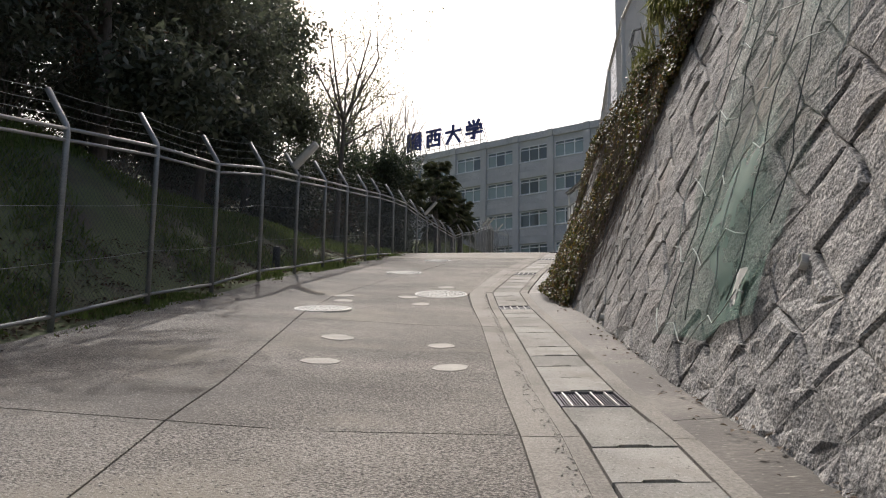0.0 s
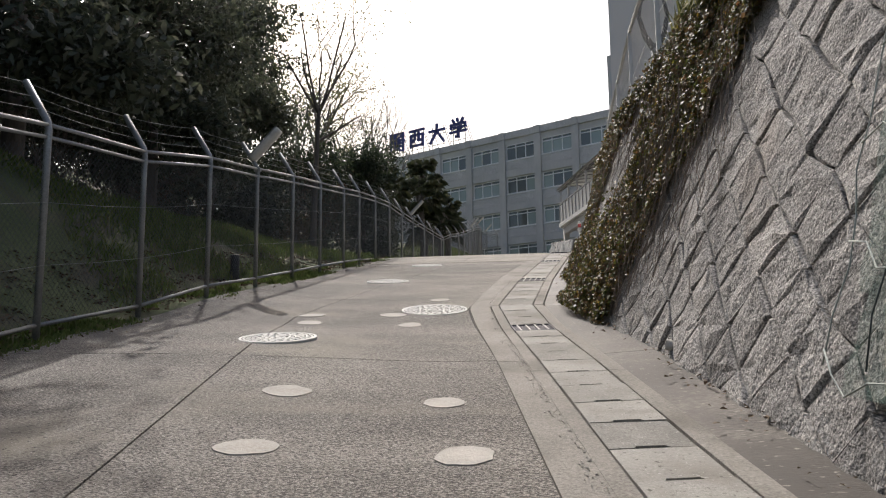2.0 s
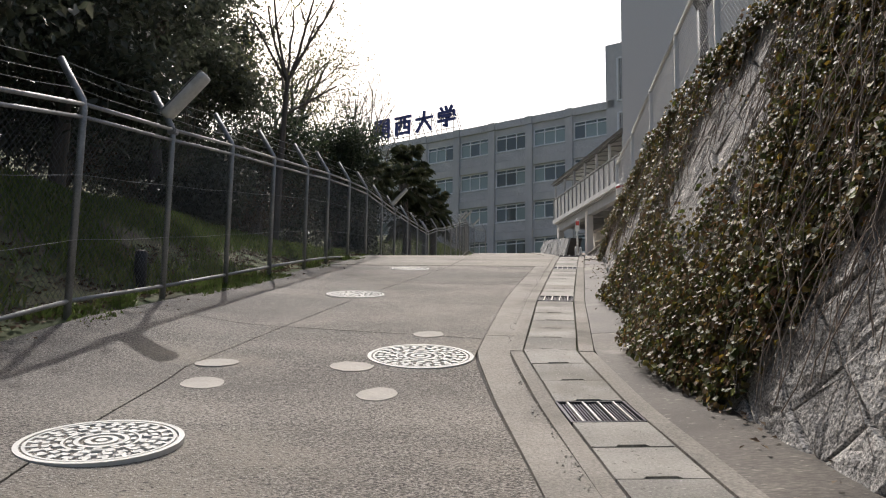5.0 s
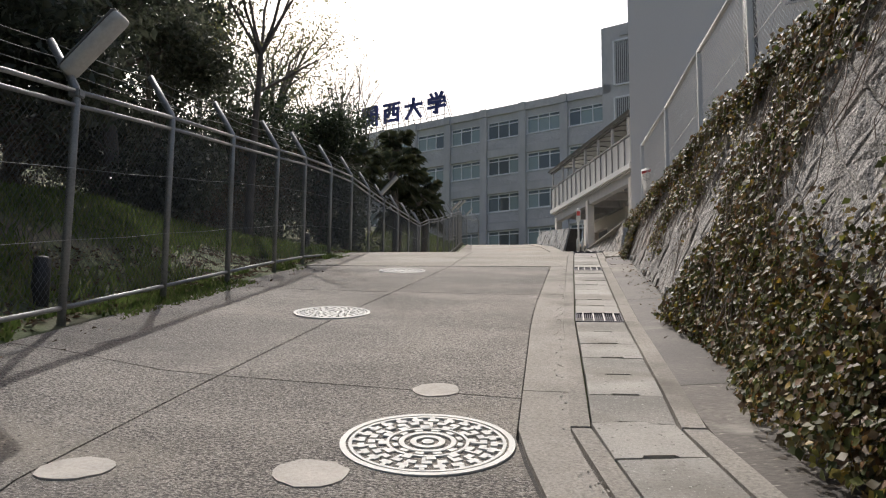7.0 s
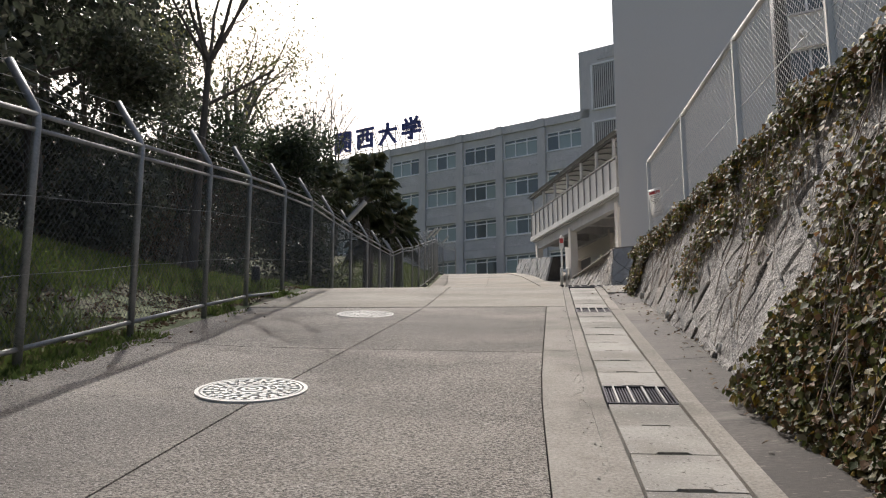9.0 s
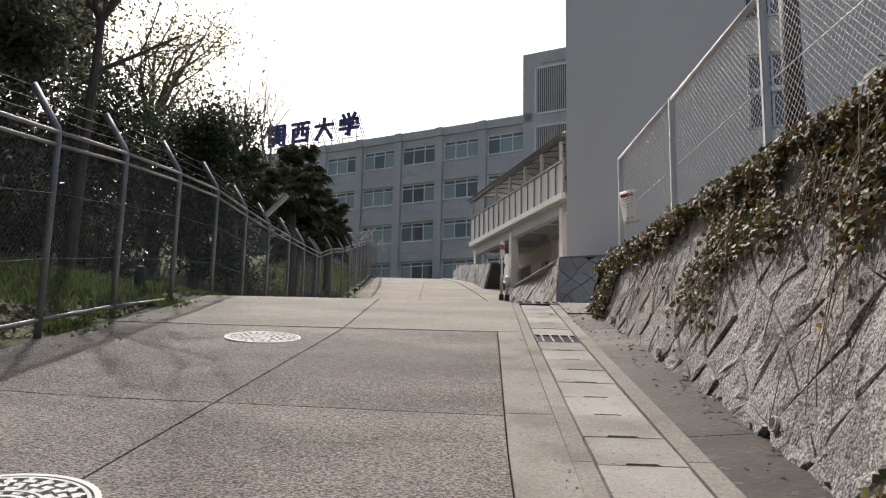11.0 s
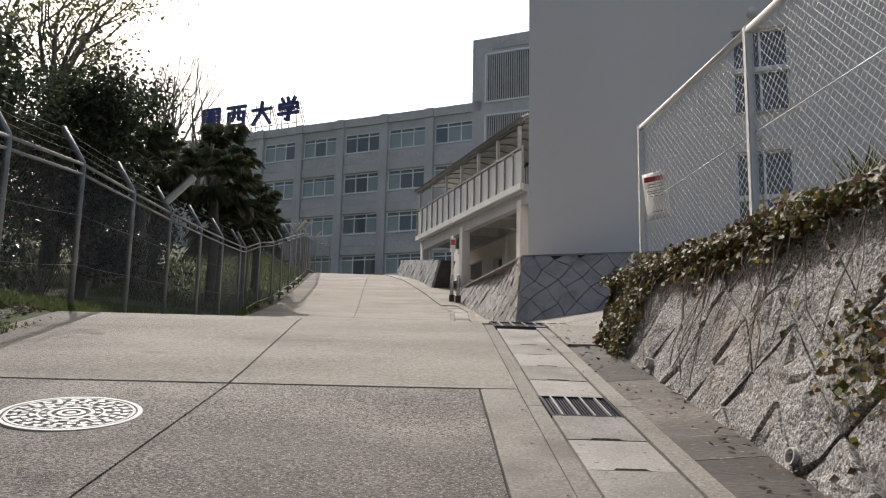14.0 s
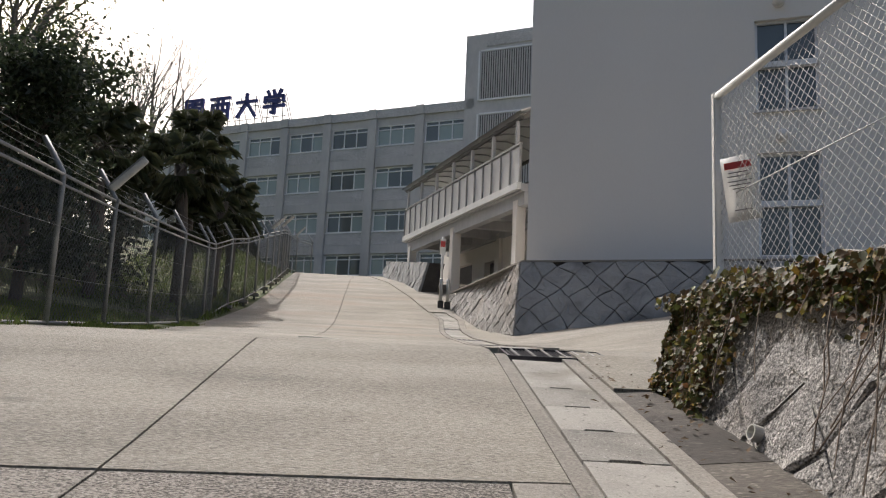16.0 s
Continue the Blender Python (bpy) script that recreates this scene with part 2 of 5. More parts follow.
EVERGREEN = leafy("evergreen_leaves", ((0.05, 0.06, 0.042), (0.07, 0.083, 0.054), (0.095, 0.106, 0.07), (0.12, 0.12, 0.088)), 0.4, 0.4)
DEEPGREEN = leafy("glossy_dark_leaves", ((0.022, 0.034, 0.02), (0.04, 0.055, 0.03), (0.062, 0.08, 0.04)), 0.35, 0.35)
BAMBOO = leafy("yellow_green_leaves", ((0.10, 0.11, 0.035), (0.16, 0.16, 0.06), (0.22, 0.21, 0.09), (0.12, 0.13, 0.06)), 0.5, 0.45)
PALM = leafy("palm_leaves", ((0.035, 0.046, 0.024), (0.065, 0.078, 0.036), (0.11, 0.108, 0.055)), 0.4, 0.25)
IVY = leafy("ivy_leaves", ((0.038, 0.052, 0.018), (0.075, 0.088, 0.025), (0.135, 0.073, 0.04), (0.056, 0.075, 0.022), (0.16, 0.088, 0.045), (0.094, 0.106, 0.031), (0.10, 0.063, 0.042), (0.05, 0.067, 0.022), (0.27, 0.17, 0.03), (0.137, 0.168, 0.04), (0.185, 0.09, 0.042), (0.062, 0.082, 0.028), (0.125, 0.085, 0.058), (0.048, 0.062, 0.022)), 0.5, 0.34, 0.22)
STEM = surface("ivy_stems", ((0.10, 0.078, 0.06), (0.22, 0.175, 0.14)), 5, 40, 0.9, 0.2)
GRASS = leafy("grass_blades", ((0.08, 0.115, 0.032), (0.11, 0.155, 0.042), (0.145, 0.185, 0.055), (0.17, 0.16, 0.08)), 0.75, 0.4, 0.2)
DRYLEAF = leafy("dry_leaves", ((0.09, 0.06, 0.04), (0.13, 0.092, 0.062), (0.17, 0.13, 0.09), (0.08, 0.06, 0.046)), 0.85, 0.15, 0.15)
TALLGRASS = leafy("pale_grass", ((0.12, 0.13, 0.04), (0.17, 0.18, 0.06), (0.22, 0.21, 0.09), (0.2, 0.18, 0.1)), 0.7, 0.4, 0.2)
ROPE = surface("pale_rope", ((0.24, 0.27, 0.25), (0.40, 0.42, 0.39)), 8, 60, 0.8, 0)
DARKROPE = surface("dark_rope", ((0.03, 0.04, 0.04), (0.06, 0.07, 0.07)), 8, 60, 0.8, 0)
BLACKPIPE = surface("dark_post", ((0.02, 0.02, 0.022), (0.05, 0.048, 0.045)), 8, 40, 0.6, 0)
BANK = surface("grassy_bank", ((0.06, 0.078, 0.032), (0.095, 0.115, 0.048), (0.14, 0.145, 0.075)), 1.1, 30, 0.95, 0.9, spots=[((0.09, 0.072, 0.055), 0.8, 0.5, 0.66)])


def glass(name, tint, rough=0.04):
    m = bpy.data.materials.new(name)
    m.use_nodes = True
    b = m.node_tree.nodes["Principled BSDF"]
    b.inputs["Base Color"].default_value = (*tint, 1)
    b.inputs["Roughness"].default_value = rough
    b.inputs["Specular IOR Level"].default_value = 0.9
    return m


PANE = glass("dark_window_glass", (0.085, 0.105, 0.11))
# Paler grey-green tint, dealt at random among the campus panes; only a colour.
PALEPANE = glass("pale_window_glass", (0.25, 0.31, 0.30), 0.12)
NETGREEN = bpy.data.materials.new("green_netting")
NETGREEN.use_nodes = True
_n, _l = NETGREEN.node_tree.nodes, NETGREEN.node_tree.links
_n["Principled BSDF"].inputs["Base Color"].default_value = (0.075, 0.155, 0.12, 1)
_n["Principled BSDF"].inputs["Roughness"].default_value = 0.7
_t, _x, _k = _n.new("ShaderNodeBsdfTransparent"), _n.new("ShaderNodeMixShader"), _n.new("ShaderNodeTexNoise")
_k.inputs["Scale"].default_value = 2.6
_k.inputs["Detail"].default_value = 6.0
_r = _n.new("ShaderNodeMapRange")
_r.inputs["From Min"].default_value, _r.inputs["From Max"].default_value = 0.38, 0.62
_r.inputs["To Min"].default_value, _r.inputs["To Max"].default_value = 0.12, 0.72
_l.new(_k.outputs["Fac"], _r.inputs["Value"])
_l.new(_r.outputs[0], _x.inputs[0])
_l.new(_t.outputs[0], _x.inputs[1])
_l.new(_n["Principled BSDF"].outputs[0], _x.inputs[2])
_l.new(_x.outputs[0], _n["Material Output"].inputs[0])


# ---- plan ----
GY = (-40, -6.4, 0, 4.11, 5.3, 8.5, 10.9, 12.9, 15.6, 20.65, 24.2, 26, 30, 34, 38, 41, 45, 50, 57, 60, 66, 80, 400)
GZ = (-7.0, -1.05, 0.14, 0.92, 1.08, 1.65, 2.05, 2.5, 3.04, 4.01, 4.69, 4.78, 4.93, 5.2, 5.62, 6.15, 7.05, 8.05, 9.12, 9.32, 9.4, 9.6, 10.0)
LIDY = (-12, 0, 5.31, 10.98, 12.35, 15.46, 20.52, 24.4)
LIDX = (2.43, 0.68, -0.10, -0.93, -1.13, -0.99, -0.65, -0.37)
WALLY = (-8, 0, 3.59, 4.76, 6.58, 7.8, 9.4, 10.5, 13, 15.8, 18, 19.2, 21.5, 22.6)
WALLX = (2.75, 1.6, 1.03, 0.85, 0.62, 0.48, 0.31, 0.13, -0.08, -0.02, 0.15, 0.22, 0.37, 0.46)
MIDY = (-8, 3.07, 4.03, 9.24, 11.4, 13.2, 21, 24.7, 60)
MIDX = (-0.5, -1.98, -2.15, -3.15, -3.5, -3.37, -2.6, -2.45, -1.8)
WALL_TOP, BATTER = 5.12, 0.3
FENCE_X = -5.13
LID_W, LIP = 0.42, 0.11


def road_z(y):
    return lerp(y, GY, GZ)


def surf_z(x, y):
    """The road's height, with its cross fall and the rise towards the fence."""
    inner = lerp(y, (0, 5, 9.5, 11.5, 13, 15.6, 20, 24.5), (0.10, 0.11, 0.13, 0.07, 0.03, 0.04, 0.012, 0.0))
    outer = lerp(y, (7.2, 10.75, 12.5, 14.25, 16, 19.5, 21.5), (0.0, 0.11, 0.16, 0.11, 0.06, 0.04, 0.0))
    return road_z(y) + inner * min(1.0, max(0.0, (-1.4 - x) / 2.0)) + outer * smooth(3.5, 5.0, -x)


def lid_x(y):
    return lerp(y, LIDY, LIDX)


def wall_x(y):
    return lerp(y, WALLY, WALLX)


def mid_x(y):
    return lerp(y, MIDY, MIDX)


def bank(y):
    return lerp(y, (-8, 5, 12, 17, 20, 24, 28, 34, 40, 48, 60), (3.0, 2.9, 2.3, 1.4, 1.1, 0.45, 0.2, 0.25, 0.7, 1.0, 1.2))


def strip_x(y):
    return lid_x(y) - LIP - lerp(y, (0, 9.6, 12.7, 16.5, 20.8), (0.2, 0.24, 0.27, 0.3, 0.26))


def ground_z(x, y):
    z = surf_z(x, y) - 0.05
    if x < -4.9:
        z += 0.07 * smooth(4.9, 5.3, -x) + bank(y) * smooth(5.4, 8.9, -x) * (1 + 0.12 * noise.noise((x * 0.5, y * 0.4, 0))) + 0.05 * noise.noise((x * 2.1, y * 2.3, 4))
        z += 6.0 * smooth(11, 32, -x) * (1 - smooth(60, 120, y))
    elif x > -0.1 - 0.02 * y:
        z -= 0.12
    return z


# ---- ground sheet to the horizon ----
gx = [-900, -400, -200, -120, -80, -55, -40, -30, -24, -20, -17, -15, -13.5] + [-12 + 0.4 * i for i in range(18)] + [-4.9, -4.4, -3.5, -2.5, -1.5, -0.7, 0.0, 0.6, 1.5, 3, 5, 8, 12, 18, 28, 45, 80, 150, 300, 900]
gy = [-900, -300, -120, -60, -35, -22, -14] + [-10 + 0.6 * i for i in range(134)] + [74, 80, 90, 110, 150, 220, 400, 900]
gx = sorted(gx)
verts = [(x, y, ground_z(x, max(-40, min(y, 390)))) for y in gy for x in gx]
w = len(gx)
faces = [(j * w + i, j * w + i + 1, (j + 1) * w + i + 1, (j + 1) * w + i) for j in range(len(gy) - 1) for i in range(w - 1)]
tagged(made("ground", verts, faces, BANK, shade=True), "dim grassy earth bank strewn with leaf litter", "ground", kind="structure")

# ---- road: slabs with open joints ----
road = empty("road", "sloping road of weathered concrete slabs with open joints", "road", kind="structure")


def slab(name, y0, y1, left, right, material, parent, thick=0.1, step=0.35, gap=0.0065, lift=0.0, label="", skew=(0.0, 0.0), height=None):
    """A slab between two cross joints and two lines left(y), right(y), following the road."""
    height = height or surf_z
    ny = max(2, int((y1 - y0) / step))
    nx = max(2, int(abs(right((y0 + y1) / 2) - left((y0 + y1) / 2)) / 0.5) + 1)
    verts, faces = [], []
    for j in range(ny + 1):
        k = j / ny
        for i in range(nx + 1):
            u = i / nx
            y = (y0 + gap) * (1 - k) + (y1 - gap) * k
            x = (left(y) + gap) * (1 - u) + (right(y) - gap) * u
            y += (skew[0] * (1 - k) + skew[1] * k) * (x - mid_x(y))
            verts.append((x, y, height(x, y) + lift))
    w = nx + 1
    faces = [(j * w + i, j * w + i + 1, (j + 1) * w + i + 1, (j + 1) * w + i) for j in range(ny) for i in range(nx)]
    rim = [i for i in range(w)] + [j * w + nx for j in range(1, ny + 1)] + [ny * w + i for i in range(nx - 1, -1, -1)] + [j * w for j in range(ny - 1, 0, -1)]
    base = len(verts)
    verts += [(verts[r][0], verts[r][1], verts[r][2] - thick) for r in rim]
    m = len(rim)
    faces += [(rim[(i + 1) % m], rim[i], base + i, base + (i + 1) % m) for i in range(m)]
    return made(name, verts, faces, material, parent, label)


JOINTS = [(-8.6, 0.0), (-4.4, 0.0), (-0.3, 0.0), (4.06, 0.03), (8.55, 0.07), (13.15, -0.17), (17.35, -0.05), (20.85, 0.0)]
left_edge = lambda y: -5.02
for (a, sa), (b, sb) in zip(JOINTS, JOINTS[1:]):
    slab("road_slab", a, b, left_edge, mid_x, ROAD, road, skew=(sa, sb))
    slab("road_slab", a, b, mid_x, strip_x, ROAD, road, skew=(sa, sb))
    slab("edge_slab", a, b, strip_x, lambda y: lid_x(y) - LIP, STRIP, road, lift=0.004, skew=(sa * 0.5, sb * 0.5))
turn_out = lambda y: lid_x(y) - LIP if y < 24.0 else lid_x(24) - LIP
slab("pale_slab", 20.85, 25.0, left_edge, mid_x, NEWROAD, road, lift=0.006)
slab("pale_slab", 20.85, 25.0, mid_x, turn_out, NEWROAD, road, lift=0.006)
far_left = lambda y: lerp(y, (20, 34, 38, 41, 45, 50, 62, 80), (-5.02, -5.0, -5.1, -4.8, -4.6, -4.55, -5.0, -6))
far_right = lambda y: lerp(y, (25, 30, 36, 40, 49, 58, 80), (-0.4, 0.15, 0.35, 0.75, -0.25, -1.2, -1.0))
slab("pale_slab", 25.0, 62.0, far_left, mid_x, NEWROAD, road, gap=0.008)
slab("pale_slab", 25.0, 62.0, mid_x, far_right, NEWROAD, road, gap=0.008)

slab("joint_bed", -8.6, 20.9, left_edge, lambda y: lid_x(y) - LIP, MORTAR, road, lift=-0.03, gap=0.0)
slab("joint_bed", 20.9, 62.0, far_left, lambda y: turn_out(y) if y < 24.9 else far_right(y), MORTAR, road, lift=-0.03, gap=0.0)


def ramp_z(x, y):
    return road_z(y) + 0.02 + 0.2 * max(0.0, x - 1.6) * smooth(1.0, 2.6, x)


side = empty("side_ramp", "pale concrete apron rising to a side entrance beside the wall", "pavement", kind="structure")
slab("ramp_slab", 24.85, 36.5, lambda y: far_right(y) + 0.72, lambda y: 9.0, NEWROAD, side, step=0.4, height=ramp_z)
slab("ramp_slab", 24.4, 24.85, lambda y: lid_x(y) + 0.86, lambda y: 9.0, NEWROAD, side, step=0.4, height=ramp_z)
slab("ramp_slab", 22.72, 24.4, lambda y: lid_x(y) + LID_W + 0.14, lambda y: 9.0, NEWROAD, side, step=0.4, height=ramp_z)

slab("ramp_slab", 36.5, 41.6, lambda y: far_right(y) + 0.72, lambda y: far_right(y) + 3.6, NEWROAD, side, step=0.5, height=lambda x, y: road_z(y) + 0.012)
slab("ramp_slab", 41.6, 58.0, lambda y: far_right(y) + 0.01, lambda y: far_right(y) + 4.0, NEWROAD, side, step=0.5, height=lambda x, y: road_z(y) + 0.03)

# ---- gutter: lids, gratings, lips and stained apron ----
gutter = empty("gutter", "covered roadside gutter with concrete lids and steel gratings", "gutter", kind="structure")


def strip_mesh(name, a, b, y0, y1, material, parent, lift=0.0, thick=0.12, step=0.3, up=(0.0, 0.0)):
    ys = np.linspace(y0, y1, max(2, int((y1 - y0) / step)) + 1)
    verts, faces = [], []
    for y in ys:
        z = road_z(y) + lift
        verts += [(a(y), y, z - thick), (a(y), y, z + up[0]), (b(y), y, z + up[1]), (b(y), y, z - thick)]
    for i in range(len(ys) - 1):
        o = 4 * i
        faces += [(o + k, o + k + 1, o + 5 + k, o + 4 + k) for k in range(3)]
    faces += [(0, 3, 2, 1), tuple(4 * (len(ys) - 1) + k for k in range(4))]
    return made(name, verts, faces, material, parent)


for a, b in ((-8, -4), (-4, 0), (0, 4.1), (4.1, 8.2), (8.2, 12.34), (12.36, 16.4), (16.4, 20.4), (20.4, 24.0)):
    strip_mesh("gutter_lip", lambda y: lid_x(y) - LIP, lambda y: lid_x(y) - 0.012, a + 0.004, b - 0.004, STRIP, gutter, lift=0.006)
    strip_mesh("gutter_lip", lambda y: lid_x(y) + LID_W + 0.012, lambda y: lid_x(y) + LID_W + 0.13, a + 0.004, b - 0.004, STRIP, gutter, lift=0.010)
apron = empty("apron", "damp stained concrete strip at the foot of the stone wall", "pavement", kind="structure")
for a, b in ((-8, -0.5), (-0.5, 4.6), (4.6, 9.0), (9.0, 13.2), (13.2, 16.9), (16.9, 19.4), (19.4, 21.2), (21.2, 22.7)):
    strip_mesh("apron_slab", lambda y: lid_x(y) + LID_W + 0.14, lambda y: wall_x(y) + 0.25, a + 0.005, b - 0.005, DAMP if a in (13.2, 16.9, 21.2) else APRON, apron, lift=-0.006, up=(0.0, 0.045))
strip_mesh("drain_bed", lambda y: lid_x(y) - 0.02, lambda y: lid_x(y) + LID_W + 0.02, -8, 24.6, PIT, gutter, lift=-0.2, thick=0.05)


def along(y):
    """The gutter's pose at y: x across, y along, z up."""
    d = Vector((lid_x(y + 0.2) - lid_x(y - 0.2), 0.4, road_z(y + 0.2) - road_z(y - 0.2))).normalized()
    across = Vector((1, 0, 0)) - d * d.x
    across.normalize()
    return Matrix(((across.x, d.x, across.cross(d).x, lid_x(y)), (across.y, d.y, across.cross(d).y, y), (across.z, d.z, across.cross(d).z, road_z(y)), (0, 0, 0, 1)))


def lid_mesh(length):
    h, g, n0, n1, nd = length / 2, 0.004, 0.125, 0.295, 0.034
    outline = [(g, -h + g), (n0, -h + g), (n0 + 0.015, -h + nd), (n1 - 0.015, -h + nd), (n1, -h + g), (LID_W - g, -h + g), (LID_W - g, h - g), (g, h - g)]
    verts = [(x, y, 0.004) for x, y in outline] + [(x, y, -0.07) for x, y in outline]
    n = len(outline)
    return mesh_data("lid", verts, [tuple(range(n))] + [(i, i + n, (i + 1) % n + n, (i + 1) % n) for i in range(n)], LID)


GRATES = [(4.87, 5.36), (10.46, 10.96), (15.38, 15.88), (20.18, 20.66)]
stops = [-8.0] + [v for g in GRATES for v in g] + [23.75]
for a, b in zip(stops[::2], stops[1::2]):
    count = round((b - a) / 0.485)
    data = lid_mesh((b - a) / count * 1.018)
    for i in range(count):
        lid = new("lid", data)
        lid.parent = gutter
        y = a + (i + 0.5) * (b - a) / count
        lid.matrix_world = along(y) @ pose(rnd.uniform(-.003, .003), 0, rnd.uniform(-.003, .004), rnd.uniform(-.3, .3), rnd.uniform(-.4, .4), rnd.uniform(-.3, .3))


def grating(width, length, bars, cross):
    thing = empty("drain_grating", "dark steel bar grating set flush in the gutter", "grating", group="gutter gratings")
    bm = bmesh.new()
    for x, y, sx, sy in ((0, 0, 0.012, length), (width, 0, 0.012, length)):
        box(bm, pose(x, y, -0.018), sx, sy, 0.05)
    for s in (-1, 1):
        box(bm, pose(width / 2, s * (length / 2 - 0.004), -0.018), width - 0.014, 0.01, 0.048)
    part("frame", bm, IRON, thing)
    bar = mesh_data("bar", *box_lists(0.007, length - 0.02, 0.035), IRON)
    for i in range(bars):
        ob = new("bar", bar)
        ob.parent, ob.location = thing, (width * (i + 1) / (bars + 1), 0, -0.022)
    rung = mesh_data("cross_bar", *box_lists(0.012, length - 0.025, 0.012), BRIGHT)
    for i in range(cross):
        ob = new("cross_bar", rung)
        ob.parent, ob.location = thing, (width * (i + 0.7) / (cross + 0.4), 0, 0.003)
    return thing


def box_lists(sx, sy, sz):
    v = [(x * sx / 2, y * sy / 2, z * sz / 2) for z in (-1, 1) for y in (-1, 1) for x in (-1, 1)]
    return v, [(0, 2, 3, 1), (4, 5, 7, 6), (0, 1, 5, 4), (2, 6, 7, 3), (1, 3, 7, 5), (0, 4, 6, 2)]


first = grating(LID_W - 0.01, 0.49, 22, 4)
first.matrix_world = along(5.115) @ pose(0.005, 0, 0.002)
for a, b in GRATES[1:]:
    copy_thing(first, along((a + b) / 2) @ pose(0.005, 0, 0.002))
wide = grating(0.86, 0.46, 30, 6)
wide["label"] = "wide steel bar grating across the gutter's upper end"
wide.matrix_world = along(24.08) @ pose(-0.02, 0, 0.006, 0, 0, 3)

far_lids = [(25.2, 27.6), (28.1, 32.4), (32.9, 37.2), (37.7, 41.5)]
bar_lid = lid_mesh(0.49)
for a, b in far_lids:
    count = round((b - a) / 0.48)
    for i in range(count):
        y = a + (i + 0.5) * (b - a) / count
        lid = new("lid", bar_lid)
        lid.parent = gutter
        lid.matrix_world = along(y).copy()
        lid.matrix_world.translation = (far_right(y) + 0.12, y, road_z(y) + 0.004)
for y in (27.85, 32.65, 37.45):
    m = along(y)
    m.translation = (far_right(y) + 0.125, y, road_z(y) + 0.008)
    copy_thing(first, m)
strip_mesh("gutter_lip", far_right, lambda y: far_right(y) + 0.11, 25.0, 41.6, STRIP, gutter, lift=0.006)
strip_mesh("gutter_lip", lambda y: far_right(y) + 0.55, lambda y: far_right(y) + 0.71, 25.0, 41.6, STRIP, gutter, lift=0.03)
strip_mesh("drain_bed", lambda y: far_right(y) + 0.1, lambda y: far_right(y) + 0.56, 25.0, 41.6, PIT, gutter, lift=-0.16, thick=0.04)

# ---- manhole covers ----
def ring(verts, faces, r0, r1, z0, z1, a0=0.0, a1=2 * math.pi, seg=48):
    """A raised piece of a ring."""
    full = a1 - a0 > 6.28
    n = max(2, int(seg * (a1 - a0) / (2 * math.pi)))
    base = len(verts)
    m = n if full else n + 1
    for i in range(m):
        a = a0 + (a1 - a0) * i / n
        c, s = math.cos(a), math.sin(a)
        verts += [(r0 * c, r0 * s, z0), (r0 * c, r0 * s, z1), (r1 * c, r1 * s, z1), (r1 * c, r1 * s, z0)]
    for i in range(n):
        o, p = base + 4 * i, base + 4 * ((i + 1) % m)
        faces += [(o + k, p + k, p + k + 1, o + k + 1) for k in range(3)]
    if not full:
        faces += [(base, base + 1, base + 2, base + 3), tuple(base + 4 * (m - 1) + k for k in (3, 2, 1, 0))]


def manhole(r, x, y, turn):
    thing = empty("manhole_cover", "round pale patterned manhole cover set flush in the road", "manhole cover", group="manhole covers in the road")
    v, f = [], []
    ring(v, f, r * 0.93, r, -0.03, 0.006)
    made("rim", v, f, COVER, thing, "pale outer rim")
    v, f = [], []
    ring(v, f, 0.001, r * 0.925, -0.04, -0.006)
    made("plate", v, f, COVERDARK, thing, "dark iron ground of the cover")
    v, f = [], []
    rr = random.Random(5)
    for r0, r1 in ((0.86, 0.90), (0.44, 0.475), (0.27, 0.33), (0.13, 0.2), (0.002, 0.07)):
        ring(v, f, r * r0, r * r1, -0.008, 0.005)
    for k in range(24):
        a = 2 * math.pi * (k + 0.5) / 24
        ring(v, f, r * 0.72, r * 0.80, -0.008, 0.005, a - 0.10, a + 0.07)
        ring(v, f, r * 0.60, r * 0.68, -0.008, 0.005, a - 0.02, a + 0.15)
        for r0, r1 in (((0.78, 0.88), (0.5, 0.62)) if k % 2 else ((0.66, 0.74), (0.8, 0.87))):
            ring(v, f, r * r0, r * r1, -0.008, 0.005, a - 0.03, a + 0.04)
    for k in range(12):
        a = 2 * math.pi * k / 12
        ring(v, f, r * 0.47, r * 0.56, -0.008, 0.005, a - 0.08, a + 0.12)
        ring(v, f, r * 0.35, r * 0.41, -0.008, 0.005, a + 0.1, a + 0.36)
    made("relief", v, f, COVER, thing, "pale raised block relief")
    d = Vector((0, 0.4, road_z(y + 0.2) - road_z(y - 0.2)))
    thing.matrix_world = Matrix.Translation((x, y, surf_z(x, y) + 0.004)) @ pose(0, 0, 0, math.degrees(math.atan2(d.z, d.y)), 1.5, 0) @ pose(0, 0, 0, 0, 0, turn)
    return thing


for x, y, r, turn in ((-3.02, 9.5, 0.36, 10), (-1.92, 12.06, 0.41, 40), (-3.26, 15.6, 0.36, 70), (-3.27, 20.02, 0.35, 25)):
    manhole(r, x, y, turn)
manhole(0.3, -2.2, 29.5, 15)


